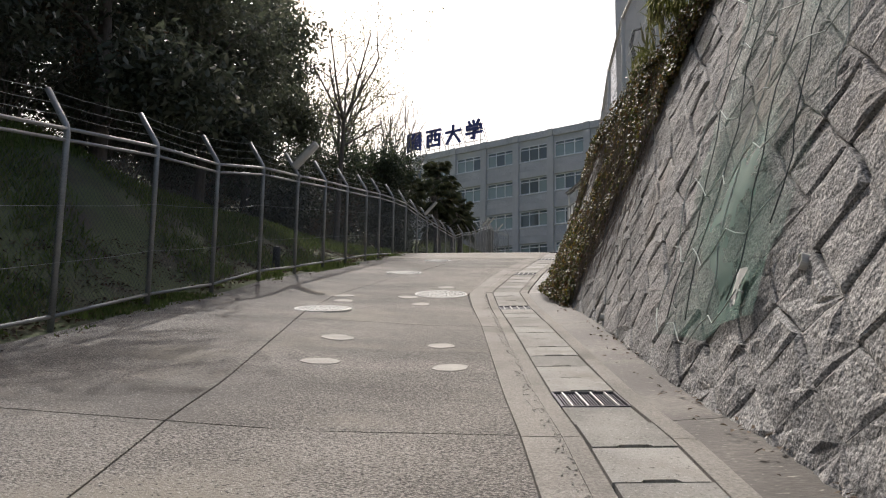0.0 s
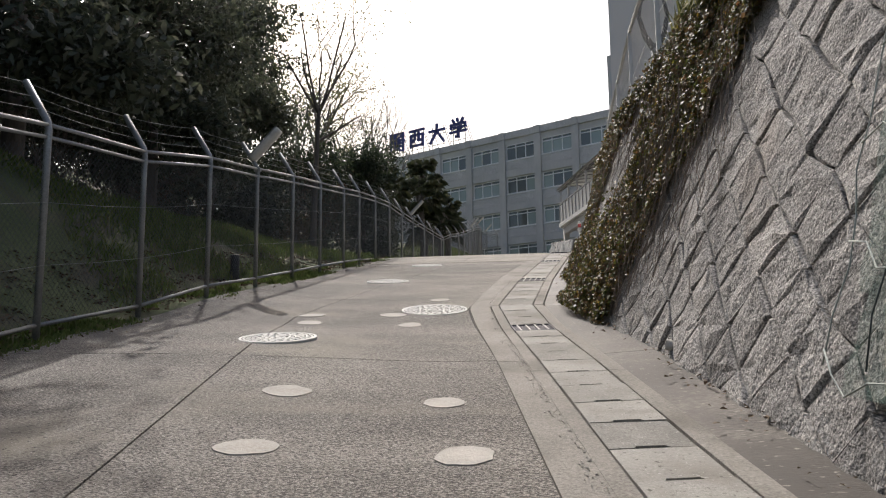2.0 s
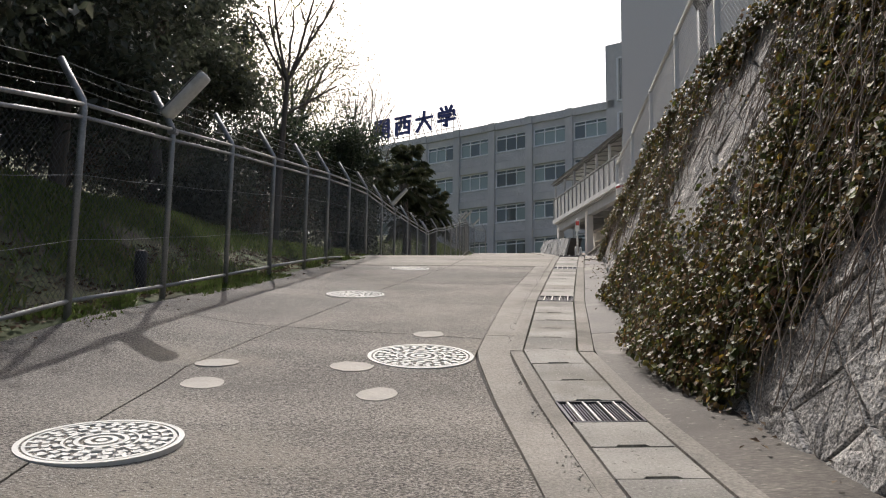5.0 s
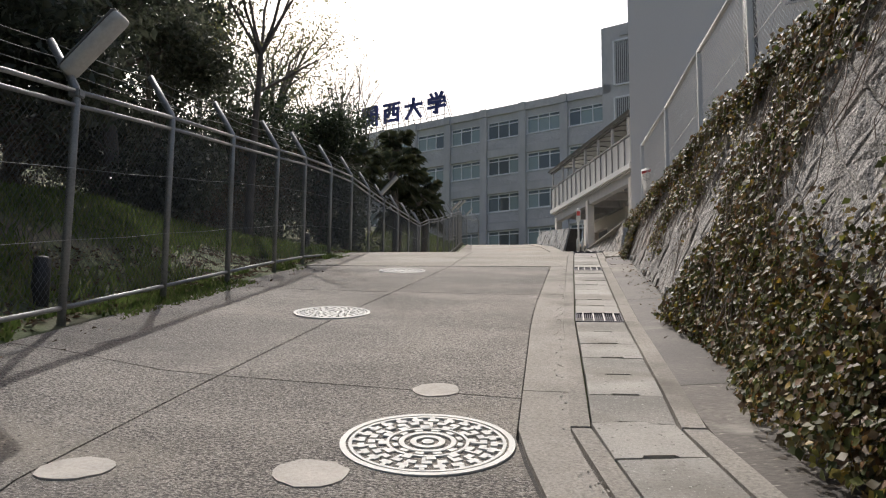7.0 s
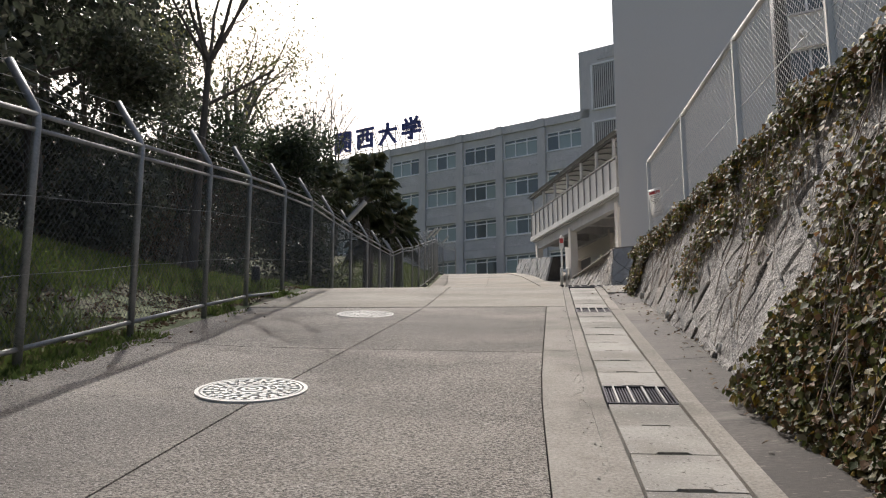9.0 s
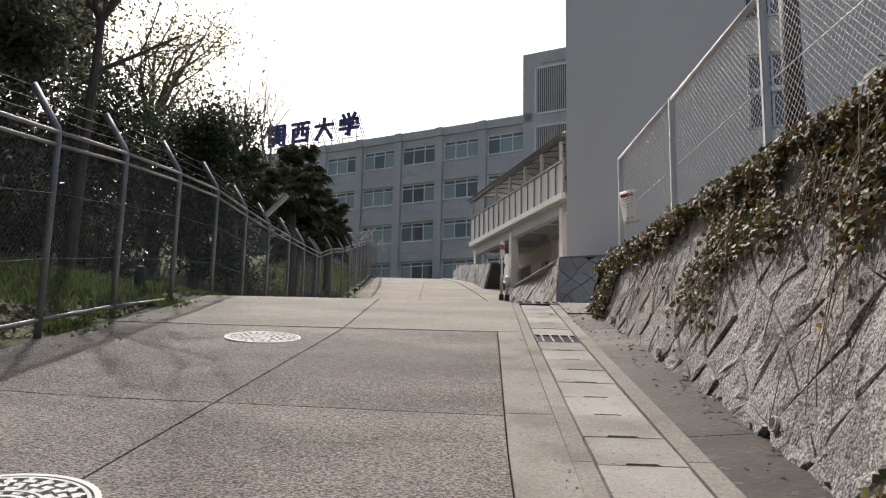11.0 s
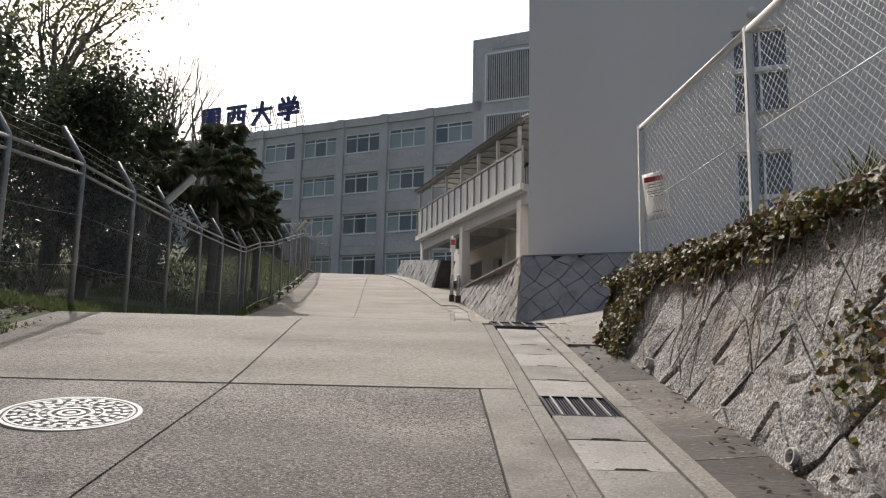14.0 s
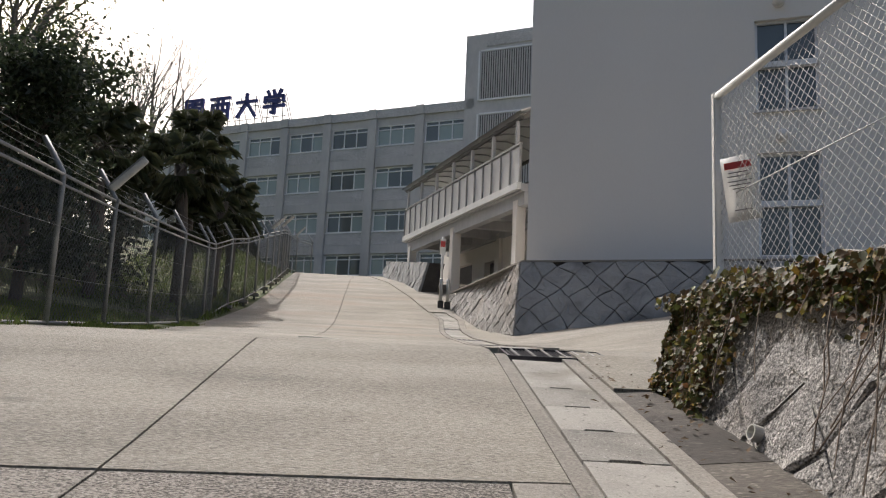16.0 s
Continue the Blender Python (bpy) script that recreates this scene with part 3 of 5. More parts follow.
def patch(x, y, rx, ry, seed):
    g = random.Random(seed)
    n = 18
    d = [1 + g.uniform(-0.06, 0.06) + 0.08 * math.sin(2.1 * i / n * 6.283 + seed) for i in range(n)]
    pts = [(x + rx * d[i] * math.cos(6.283 * i / n), y + ry * d[i] * math.sin(6.283 * i / n)) for i in range(n)]
    verts = [(a, b, surf_z(a, b) + 0.006) for a, b in pts] + [(a, b, surf_z(a, b) - 0.02) for a, b in pts]
    tagged(made("mortar_patch", verts, [tuple(range(n))] + [(i, i + n, (i + 1) % n + n, (i + 1) % n) for i in range(n)], PATCH), "pale round mortar patch flush in the road concrete", "road patch", group="mortar patches")


for i, (x, y) in enumerate(((-1.98, 6.2), (-0.91, 6.18), (-2.2, 7.4), (-1.15, 7.25), (-3.17, 10.92), (-2.03, 10.92), (-3.33, 11.52), (-1.98, 12.95), (-2.36, 11.62))):
    patch(x, y, 0.13 if i % 2 else 0.15, 0.16 if i % 3 else 0.13, i)

# ---- stone retaining wall, terrace ----
wall = empty("stone_wall", "battered retaining wall of rough grey granite blocks", "stone wall", kind="structure")


def wall_point(y, z, out=0.0):
    """On the wall's face at height z; out: towards the road."""
    zb = road_z(y)
    k = 1 / math.hypot(1, BATTER)
    return Vector((wall_x(y) + BATTER * (z - zb) - out * k, y, z + out * k * BATTER))


ys = [-8 + 0.5 * i for i in range(62)]
verts, faces = [], []
for y in ys:
    verts += [wall_point(y, road_z(y) - 0.3, -0.05), wall_point(y, WALL_TOP, -0.05), (wall_point(y, WALL_TOP).x + 0.5, y, WALL_TOP), (wall_point(y, WALL_TOP).x + 0.5, y, road_z(y) - 0.3)]
for i in range(len(ys) - 1):
    o = 4 * i
    faces += [(o + k, o + 4 + k, o + 5 + k, o + 1 + k) for k in range(3)]
faces += [(0, 1, 2, 3), tuple(4 * (len(ys) - 1) + k for k in (3, 2, 1, 0))]
made("wall_core", verts, faces, MORTAR, wall)
verts, faces = [], []
for y in ys:
    x = wall_point(y, WALL_TOP).x + 0.3
    verts += [(x, y, WALL_TOP + 0.02), (60, y - 20, WALL_TOP + 0.05)]
faces = [(2 * i, 2 * i + 1, 2 * i + 3, 2 * i + 2) for i in range(len(ys) - 1)]
n = len(verts)
verts += [(verts[-2][0], verts[-2][1], 4.0), (verts[-1][0], verts[-1][1], 4.0)]
faces.append((n - 2, n - 1, n + 1, n))
tagged(made("terrace", verts, faces, EARTH), "earth terrace behind the top of the stone wall", "ground", kind="structure")

# ---- annex, campus building, bridge ----
ANX, ANA = Vector((2.62, 37.0, 0)), radians(-26)
AD, AN = Vector((math.cos(ANA), math.sin(ANA), 0)), Vector((math.sin(ANA), -math.cos(ANA), 0))


def frame_at(origin, angle):
    return Matrix.Translation(origin) @ Matrix.Rotation(angle, 4, "Z")


def wall_with_holes(name, m, width, z0, z1, holes, thick, material, parent):
    """A wall in the plane x (along), z (up); its outer face at y = 0, holes as (x0, x1, za, zb)."""
    xs = sorted({0.0, width, *(v for h in holes for v in h[:2])})
    zs = sorted({z0, z1, *(v for h in holes for v in h[2:])})
    bm = bmesh.new()
    grid = {}

    def vert(i, k, back):
        key = (i, k, back)
        if key not in grid:
            grid[key] = bm.verts.new(m @ Vector((xs[i], thick if back else 0, zs[k])))
        return grid[key]

    solid = {}
    for i in range(len(xs) - 1):
        for k in range(len(zs) - 1):
            cx, cz = (xs[i] + xs[i + 1]) / 2, (zs[k] + zs[k + 1]) / 2
            solid[i, k] = not any(h[0] < cx < h[1] and h[2] < cz < h[3] for h in holes)
    for (i, k), s in solid.items():
        if not s:
            continue
        bm.faces.new([vert(i, k, 0), vert(i + 1, k, 0), vert(i + 1, k + 1, 0), vert(i, k + 1, 0)])
        bm.faces.new([vert(i, k, 1), vert(i, k + 1, 1), vert(i + 1, k + 1, 1), vert(i + 1, k, 1)])
        for di, dk, a, b in ((-1, 0, (i, k), (i, k + 1)), (1, 0, (i + 1, k + 1), (i + 1, k)), (0, -1, (i + 1, k), (i, k)), (0, 1, (i, k + 1), (i + 1, k + 1))):
            if not solid.get((i + di, k + dk), False):
                bm.faces.new([vert(*a, 0), vert(*b, 0), vert(*b, 1), vert(*a, 1)])
    return part(name, bm, material, parent)


def window(m, x0, x1, z0, z1, parent, sashes=2, depth=0.16, panes=None, bar=0.06, transom=0.0, metal=None):
    """A window in a hole of such a wall, with frame, sashes and panes."""
    metal = metal or ALU
    w, h = x1 - x0, z1 - z0
    thing = part("window", frame_bm(m, x0, z0, w, h, depth, bar), metal, parent)
    zt = z1 - transom
    bm = bmesh.new()
    if transom:
        box(bm, m @ pose((x0 + x1) / 2, depth, zt), w - 2 * bar, 0.07, bar)
    for i in range(1, sashes):
        box(bm, m @ pose(x0 + w * i / sashes, depth, (z0 + zt) / 2), bar, 0.06, zt - z0 - 0.01)
    if transom:
        for i in (1, 2):
            box(bm, m @ pose(x0 + w * i / 3, depth, (z1 + zt) / 2), bar, 0.06, transom - 0.02)
    if len(bm.verts):
        part("sash_bar", bm, metal, thing)
    else:
        bm.free()
    for i in range(sashes):
        a, b = x0 + w * i / sashes, x0 + w * (i + 1) / sashes
        bm = bmesh.new()
        box(bm, m @ pose((a + b) / 2, depth + 0.03 + 0.012 * (i % 2), (z0 + zt) / 2), b - a - 0.01, 0.012, zt - z0 - 0.02)
        part("pane", bm, (panes or (PANE,))[i % len(panes or (1,))], thing)
    if transom:
        bm = bmesh.new()
        box(bm, m @ pose((x0 + x1) / 2, depth + 0.045, (z1 + zt) / 2), w - 0.02, 0.012, transom - 0.02)
        part("transom_pane", bm, PANE, thing)
    return thing


def frame_bm(m, x0, z0, w, h, depth, bar):
    bm = bmesh.new()
    for dx, dz, sx, sz in ((0, h / 2, bar, h), (w, h / 2, bar, h)):
        box(bm, m @ pose(x0 + dx + (bar / 2 if dx == 0 else -bar / 2), depth, z0 + dz), sx, 0.08, sz - 0.002)
    for dz in (bar / 2, h - bar / 2):
        box(bm, m @ pose(x0 + w / 2, depth, z0 + dz), w - 2 * bar - 0.002, 0.08, bar)
    return bm


annex = empty("annex_building", "plain grey-beige stuccoed annex with a column of windows", "building")
AM = frame_at(ANX, ANA)
holes = [(5.55, 6.95, 11.0, 13.3), (5.55, 6.95, 7.45, 9.95), (5.55, 6.95, 14.45, 16.8), (11.2, 12.6, 11.0, 13.3), (11.2, 12.6, 14.45, 16.8), (11.2, 12.6, 7.45, 9.95)]
wall_with_holes("front_wall", AM, 22.0, 4.2, 22.0, holes, 0.3, ANNEX, annex)
wall_with_holes("side_wall", AM @ pose(0, 14, 0, 0, 0, -90), 14.0 - 0.31, 4.2, 22.0, [], 0.3, ANNEX, annex)
boxed("roof", AM @ pose(11, 7, 22.1), 22.4, 14.4, 0.25, CONC, annex)
boxed("back_wall", AM @ pose(11, 14.2, 13), 22.0, 0.3, 17.8, ANNEX, annex)
boxed("end_wall", AM @ pose(21.84, 7.2, 13), 0.3, 13.6, 17.8, ANNEX, annex)
for h in holes:
    win = window(AM, *h, annex, sashes=2, panes=(PANE,))
    boxed("middle_rail", AM @ pose((h[0] + h[1]) / 2, 0.12, (h[2] + h[3]) / 2 + 0.02), h[1] - h[0] - 0.02, 0.16, 0.14, ALU, win)
    boxed("sill", AM @ pose((h[0] + h[1]) / 2, 0.0, h[2] - 0.03), h[1] - h[0] + 0.12, 0.14, 0.06, CONC, win)
for x in (6.1, 11.9):
    for z in (13.72, 10.35):
        v, f = tube([(0, 0.02, 0), (0, -0.16, 0)], [0.14, 0.13], 16)
        vent = made("vent_hood", v, f, ANNEX, annex, "round wall vent hood", shade=True)
        vent.matrix_basis = AM @ pose(x, 0, z)

block = empty("campus_building", "four-storey grey concrete university building with banded windows", "building")
FM = frame_at(Vector((2.62, 75.7, 0)), radians(-30))
ROOF, FLOOR, BAY = 25.05, 3.46, 4.2
X0 = -12.75 - 4 * BAY
bays = [X0 + BAY * i for i in range(8)]
holes = []
for b in bays:
    for r in range(5):
        zb = 22.0 - FLOOR * r
        holes.append((b + 0.42 - X0, b + BAY - 0.36 - X0, zb, zb + 1.66))
BM = FM @ pose(X0, 0, 0)
wall_with_holes("front_wall", BM, BAY * 8 - 0.03, 4.0, 24.3, holes, 0.35, CONC, block)
for i, h in enumerate(holes):
    g = random.Random(i * 7 + 1)
    win = window(BM, *h, block, sashes=3, depth=0.07, transom=0.36, bar=0.09, panes=[g.choice((PANE, PALEPANE, PALEPANE)) for _ in range(3)])
    boxed("sill", BM @ pose((h[0] + h[1]) / 2, -0.02, h[2] - 0.04), h[1] - h[0] + 0.05, 0.2, 0.08, ALU, win)
    boxed("spandrel", BM @ pose((h[0] + h[1]) / 2, -0.02, h[2] - 0.56), h[1] - h[0], 0.12, 0.92, BRICKY, block, label="grey tiled spandrel")
    boxed("beam", BM @ pose((h[0] + h[1]) / 2, -0.05, h[2] - 1.4), h[1] - h[0], 0.2, 0.7, CONC, block, label="exposed concrete beam")
for b in bays + [bays[-1] + BAY]:
    boxed("pilaster", BM @ pose(b - X0, -0.06, 14.1), 0.72, 0.4, 20.2, CONC, block)
    boxed("parapet_pier", BM @ pose(b - X0, -0.02, 24.62), 0.66, 0.56, 0.74, CONC, block)
for b in bays:
    boxed("parapet", BM @ pose(b - X0 + BAY / 2, 0.08, 24.62), BAY - 0.68, 0.5, 0.7, BRICKY, block, label="grey tiled parapet")
boxed("roof", FM @ pose(X0 + BAY * 4, 6.5, 24.4), BAY * 8, 12.4, 0.3, CONC, block)
boxed("back_wall", FM @ pose(X0 + BAY * 4, 12.8, 14.2), BAY * 8, 0.3, 20, CONC, block)
tower = boxed("stair_tower", FM @ pose(8.9, 5.0, 17.0), 10.6, 10.6, 26.2, CONC, block, label="taller concrete stair tower")
boxed("tower_band", FM @ pose(9.4, -0.33, 29.55), 8.2, 0.14, 1.0, BRICKY, tower)
for z0, z1 in ((24.9, 28.6), (16.0, 23.6)):
    grille = boxed("louvre_panel", FM @ pose(7.6, -0.31, (z0 + z1) / 2), 5.6, 0.06, z1 - z0, DARKALU, tower, label="dark louvred panel")
    slat = mesh_data("slat", *box_lists(0.09, 0.08, z1 - z0), CONC)
    for i in range(31):
        ob = new("slat", slat)
        ob.parent = grille
        ob.matrix_world = FM @ pose(4.9 + 0.18 * i, -0.38, (z0 + z1) / 2)
    bm = bmesh.new()
    for dx in (-2.85, 2.85):
        box(bm, FM @ pose(7.6 + dx, -0.36, (z0 + z1) / 2), 0.14, 0.16, z1 - z0 + 0.2)
    for dz in (z0 - 0.1, z1 + 0.1):
        box(bm, FM @ pose(7.6, -0.36, dz), 5.5, 0.16, 0.14)
    part("grille_frame", bm, ALU, grille)

# rooftop letters, stroke by stroke
letters = (
    (-24.0, ((0.05, 0.0, 0.05, 1.0), (0.05, 1.0, 0.43, 1.0), (0.43, 1.0, 0.43, 0.62), (0.05, 0.81, 0.43, 0.81), (0.05, 0.62, 0.43, 0.62), (0.57, 1.0, 0.95, 1.0), (0.95, 1.0, 0.95, 0.0), (0.57, 1.0, 0.57, 0.62), (0.57, 0.81, 0.95, 0.81), (0.57, 0.62, 0.95, 0.62), (0.25, 0.46, 0.75, 0.46), (0.22, 0.28, 0.78, 0.28), (0.5, 0.46, 0.5, 0.28), (0.5, 0.28, 0.25, 0.04), (0.5, 0.28, 0.75, 0.04), (0.36, 0.56, 0.42, 0.48), (0.64, 0.56, 0.58, 0.48))),
    (-21.05, ((0.0, 0.95, 1.0, 0.95), (0.08, 0.68, 0.92, 0.68), (0.08, 0.68, 0.08, 0.02), (0.92, 0.68, 0.92, 0.02), (0.08, 0.08, 0.92, 0.08), (0.37, 0.95, 0.37, 0.5), (0.37, 0.5, 0.24, 0.32), (0.63, 0.95, 0.63, 0.36), (0.63, 0.36, 0.8, 0.36))),
    (-18.15, ((0.0, 0.66, 1.0, 0.66), (0.5, 1.0, 0.48, 0.6), (0.48, 0.6, 0.05, 0.0), (0.52, 0.6, 0.95, 0.0))),
    (-15.25, ((0.16, 1.0, 0.26, 0.82), (0.46, 1.02, 0.52, 0.84), (0.84, 1.02, 0.72, 0.82), (0.04, 0.74, 0.96, 0.74), (0.04, 0.74, 0.04, 0.54), (0.96, 0.74, 0.96, 0.54), (0.24, 0.56, 0.76, 0.56), (0.76, 0.56, 0.52, 0.42), (0.0, 0.32, 1.0, 0.32), (0.52, 0.42, 0.52, 0.02), (0.52, 0.02, 0.36, 0.06))),
)
for at, strokes in letters:
    sign = empty("rooftop_letter", "large dark blue rooftop letter on a steel frame", "sign letter", group="rooftop letters")
    bm = bmesh.new()
    for n, (xa, za, xb, zb) in enumerate(strokes):
        pa, pb = Vector((at + xa * 2.05, 0.0015 * n, 25.75 + za * 2.0)), Vector((at + xb * 2.05, 0.0015 * n, 25.75 + zb * 2.0))
        d = pb - pa
        a = math.degrees(math.atan2(d.z, d.x))
        box(bm, FM @ Matrix.Translation((pa + pb) / 2) @ pose(0, 0, 0, 0, -a, 0), d.length + 0.2, 0.22 + 0.003 * n, 0.27)
    part("letter", bm, BLUE, sign, "dark blue letter")
    for k in (0.12, 0.9):
        rod("frame_leg", [FM @ Vector((at + k * 2.05, 0.2, 24.4)), FM @ Vector((at + k * 2.05, 0.2, 27.6))], 0.045, GALV, sign, 5)
        rod("brace", [FM @ Vector((at + k * 2.05 + 0.1, 1.7, 24.4)), FM @ Vector((at + k * 2.05, 0.2, 27.5))], 0.04, GALV, sign, 5)
    for z in (25.5, 26.7):
        rod("frame_rail", [FM @ Vector((at - 0.1, 0.17, z)), FM @ Vector((at + 2.2, 0.17, z))], 0.04, GALV, sign, 5)
    rod("stay", [FM @ Vector((at + 2.05, 0.2, 27.6)), FM @ Vector((at + 2.9, 0.3, 24.6))], 0.035, GALV, sign, 5)

# ---- leaves, branches ----
def leaves(centres, sizes, normals, droop, slim=0.55, seed=1, fold=0.25):
    """Leaf blades of four corners folded along the midrib: arrays of centres, sizes and facing."""
    g = np.random.default_rng(seed)
    n = len(centres)
    nrm = normals / np.linalg.norm(normals, axis=1, keepdims=True)
    tip = g.normal(size=(n, 3)) + np.array([0, 0, -droop])
    tip -= nrm * (tip * nrm).sum(1, keepdims=True)
    tip /= np.linalg.norm(tip, axis=1, keepdims=True) + 1e-9
    side = np.cross(nrm, tip)
    s = sizes[:, None]
    a, c = centres - tip * s * 0.5, centres + tip * s * 0.5
    b = centres + side * s * slim * 0.5 + nrm * s * fold * 0.5 - tip * s * 0.08
    d = centres - side * s * slim * 0.5 + nrm * s * fold * 0.5 - tip * s * 0.08
    verts = np.stack([a, b, c, d], 1).reshape(-1, 3)
    i = np.arange(n)[:, None] * 4
    tris = np.concatenate([i + [0, 1, 2], i + [0, 2, 3]], 1).reshape(-1, 3)
    return verts, tris


def leaf_object(name, verts, tris, material, parent=None, label=""):
    me = bpy.data.meshes.new(name)
    me.vertices.add(len(verts))
    me.vertices.foreach_set("co", np.ascontiguousarray(verts, dtype=np.float32).ravel())
    me.loops.add(len(tris) * 3)
    me.loops.foreach_set("vertex_index", np.ascontiguousarray(tris, dtype=np.int32).ravel())
    me.polygons.add(len(tris))
    me.polygons.foreach_set("loop_start", np.arange(0, len(tris) * 3, 3, dtype=np.int32))
    me.materials.append(material)
    me.update(calc_edges=True)
    ob = new(name, me)
    if parent:
        ob.parent = parent
    if label:
        ob["label"] = label
    return ob


def branch(verts, faces, tips, at, way, length, radius, depth, g, spread=0.6, up=0.15, sides=5, kids=(2, 4), keep=0.68):
    """A limb that bends, tapers and forks; tips gathers the ends and points along the thin twigs."""
    pts, r = [Vector(at)], [radius]
    d = Vector(way).normalized()
    steps = 4
    for i in range(steps):
        d = (d + Vector((g.uniform(-1, 1), g.uniform(-1, 1), g.uniform(-0.6, 0.6) + up)) * 0.16).normalized()
        pts.append(pts[-1] + d * length / steps)
        r.append(radius * (1 - 0.45 * (i + 1) / steps))
    tube(pts, r, sides if depth > 1 else 4 if depth else 3, verts, faces, cap=False)
    if depth <= 1:
        tips += pts[1:]
    if depth <= 0:
        return
    for _ in range(g.randint(*kids)):
        k = g.uniform(0.45, 1.0)
        p = pts[min(steps, max(1, round(k * steps)))]
        side = d.orthogonal().normalized()
        side.rotate(Matrix.Rotation(g.uniform(0, 6.283), 3, d))
        branch(verts, faces, tips, p, d * (1 - spread * 0.5) + side * spread, length * g.uniform(0.5, keep + 0.12), r[-1] * 0.75, depth - 1, g, spread, up, sides, kids, keep)


def broadleaf(x, y, height, spread, count, leaf, material, seed, label, category="tree", clump=0.55, low=0.25, bark=None, droop=0.6, thick=1.0):
    """A tree: tapered trunk and limbs, and a crown of clumps of small leaves round the limb ends."""
    g = random.Random(seed)
    z = ground_z(x, y)
    tree = empty("tree", label, category, (0, 0, 0))
    v, f, tips = [], [], []
    trunk_top = Vector((x + g.uniform(-0.3, 0.3), y + g.uniform(-0.3, 0.3), z + height * 0.5))
    tube([(x, y, z - 0.2), (x + 0.05, y, z + height * 0.2), trunk_top], [height * 0.024 * thick, height * 0.019 * thick, height * 0.013 * thick], 8, v, f, cap=False)
    for i in range(9):
        k = low + (0.98 - low) * i / 8
        p = Vector((x, y, z)).lerp(trunk_top, min(1.0, k * 1.9)) if k < 0.5 else trunk_top
        a = i * 2.4 + g.uniform(-0.4, 0.4)
        out = spread * (1.0 - 0.5 * max(0, k - 0.45))
        way = Vector((math.cos(a) * out, math.sin(a) * out, height * (0.12 + 0.62 * max(0, k - 0.3))))
        branch(v, f, tips, p, way, way.length * 0.62, height * 0.009 * thick, 2, g, 0.6, 0.12)
    made("trunk", v, f, bark or BARK, tree, shade=True)
    ng = np.random.default_rng(seed)
    tips = np.array([tuple(t) for t in tips])
    pick = tips[ng.integers(0, len(tips), count)]
    centres = pick + np.clip(ng.normal(size=(count, 3)), -1.7, 1.7) * np.array([clump, clump, clump * 0.75])
    normals = ng.normal(size=(count, 3)) + np.array([0, 0, 0.8])
    vv, tt = leaves(centres, ng.uniform(leaf * 0.6, leaf * 1.3, count), normals, droop, 0.5, seed)
    leaf_object("crown", vv, tt, material, tree)
    return tree


def bare_tree(x, y, z, height, seed, label, lean=0.0, fan=5, wide=0.4):
    g = random.Random(seed)
    tree = empty("bare_tree", label, "tree")
    v, f, tips = [], [], []
    tube([(x, y, z - 0.3), (x + lean * 0.3, y, z + height * 0.25), (x + lean * 0.5, y, z + height * 0.45)], [height * 0.016, height * 0.012, height * 0.009], 7, v, f, cap=False)
    for i in range(fan):
        a = 6.283 * i / fan + g.uniform(-0.5, 0.5)
        k = g.uniform(0.2, 0.45)
        p = Vector((x + lean * k, y, z + height * k))
        branch(v, f, tips, p, (math.cos(a) * wide + lean * 0.1, math.sin(a) * wide, 1.0), height * g.uniform(0.2, 0.3), height * 0.0055, 4, g, wide, 0.25, 5, (2, 3), 0.72)
    made("branches_and_trunk", v, f, PALEBARK, tree, shade=True).name = "trunk"
    return tree


# ---- roadside fence with outriggers, wires and lamps ----
def mesh_wires(p0, p1, h, pitch, r, verts, faces):
    """Crossing diagonal wires between two posts."""
    p0, p1 = Vector(p0), Vector(p1)
    d = p1 - p0
    w = math.hypot(d.x, d.y)
    n = int((w + h) / pitch)
    for sgn in (0, 1):
        for i in range(1, n):
            c = i * pitch
            u0, u1 = max(0.0, c - h), min(w, c)
            ends = [(u0, c - u0), (u1, c - u1)]
            pts = []
            for u, t in ends:
                u = w - u if sgn else u
                pts.append(p0 + d * (u / w) + Vector((0, 0, t)))
            if (pts[1] - pts[0]).length > 0.02:
                tube(pts, r, 3, verts, faces, cap=False)


def fence_post(fence, x, y, z, out=(-1, 0), high=1.97, collar=False):
    ox, oy = out
    rod("post", [(x, y, z - 0.25), (x, y, z + high - 0.1), (x + ox * 0.012, y + oy * 0.012, z + high - 0.02), (x + ox * 0.27, y + oy * 0.27, z + high + 0.40)], 0.034, GALV, fence, 10)
    if collar:
        boxed("footing", pose(x, y, z + 0.02), 0.26, 0.26, 0.09, STRIP, fence, 0.01)


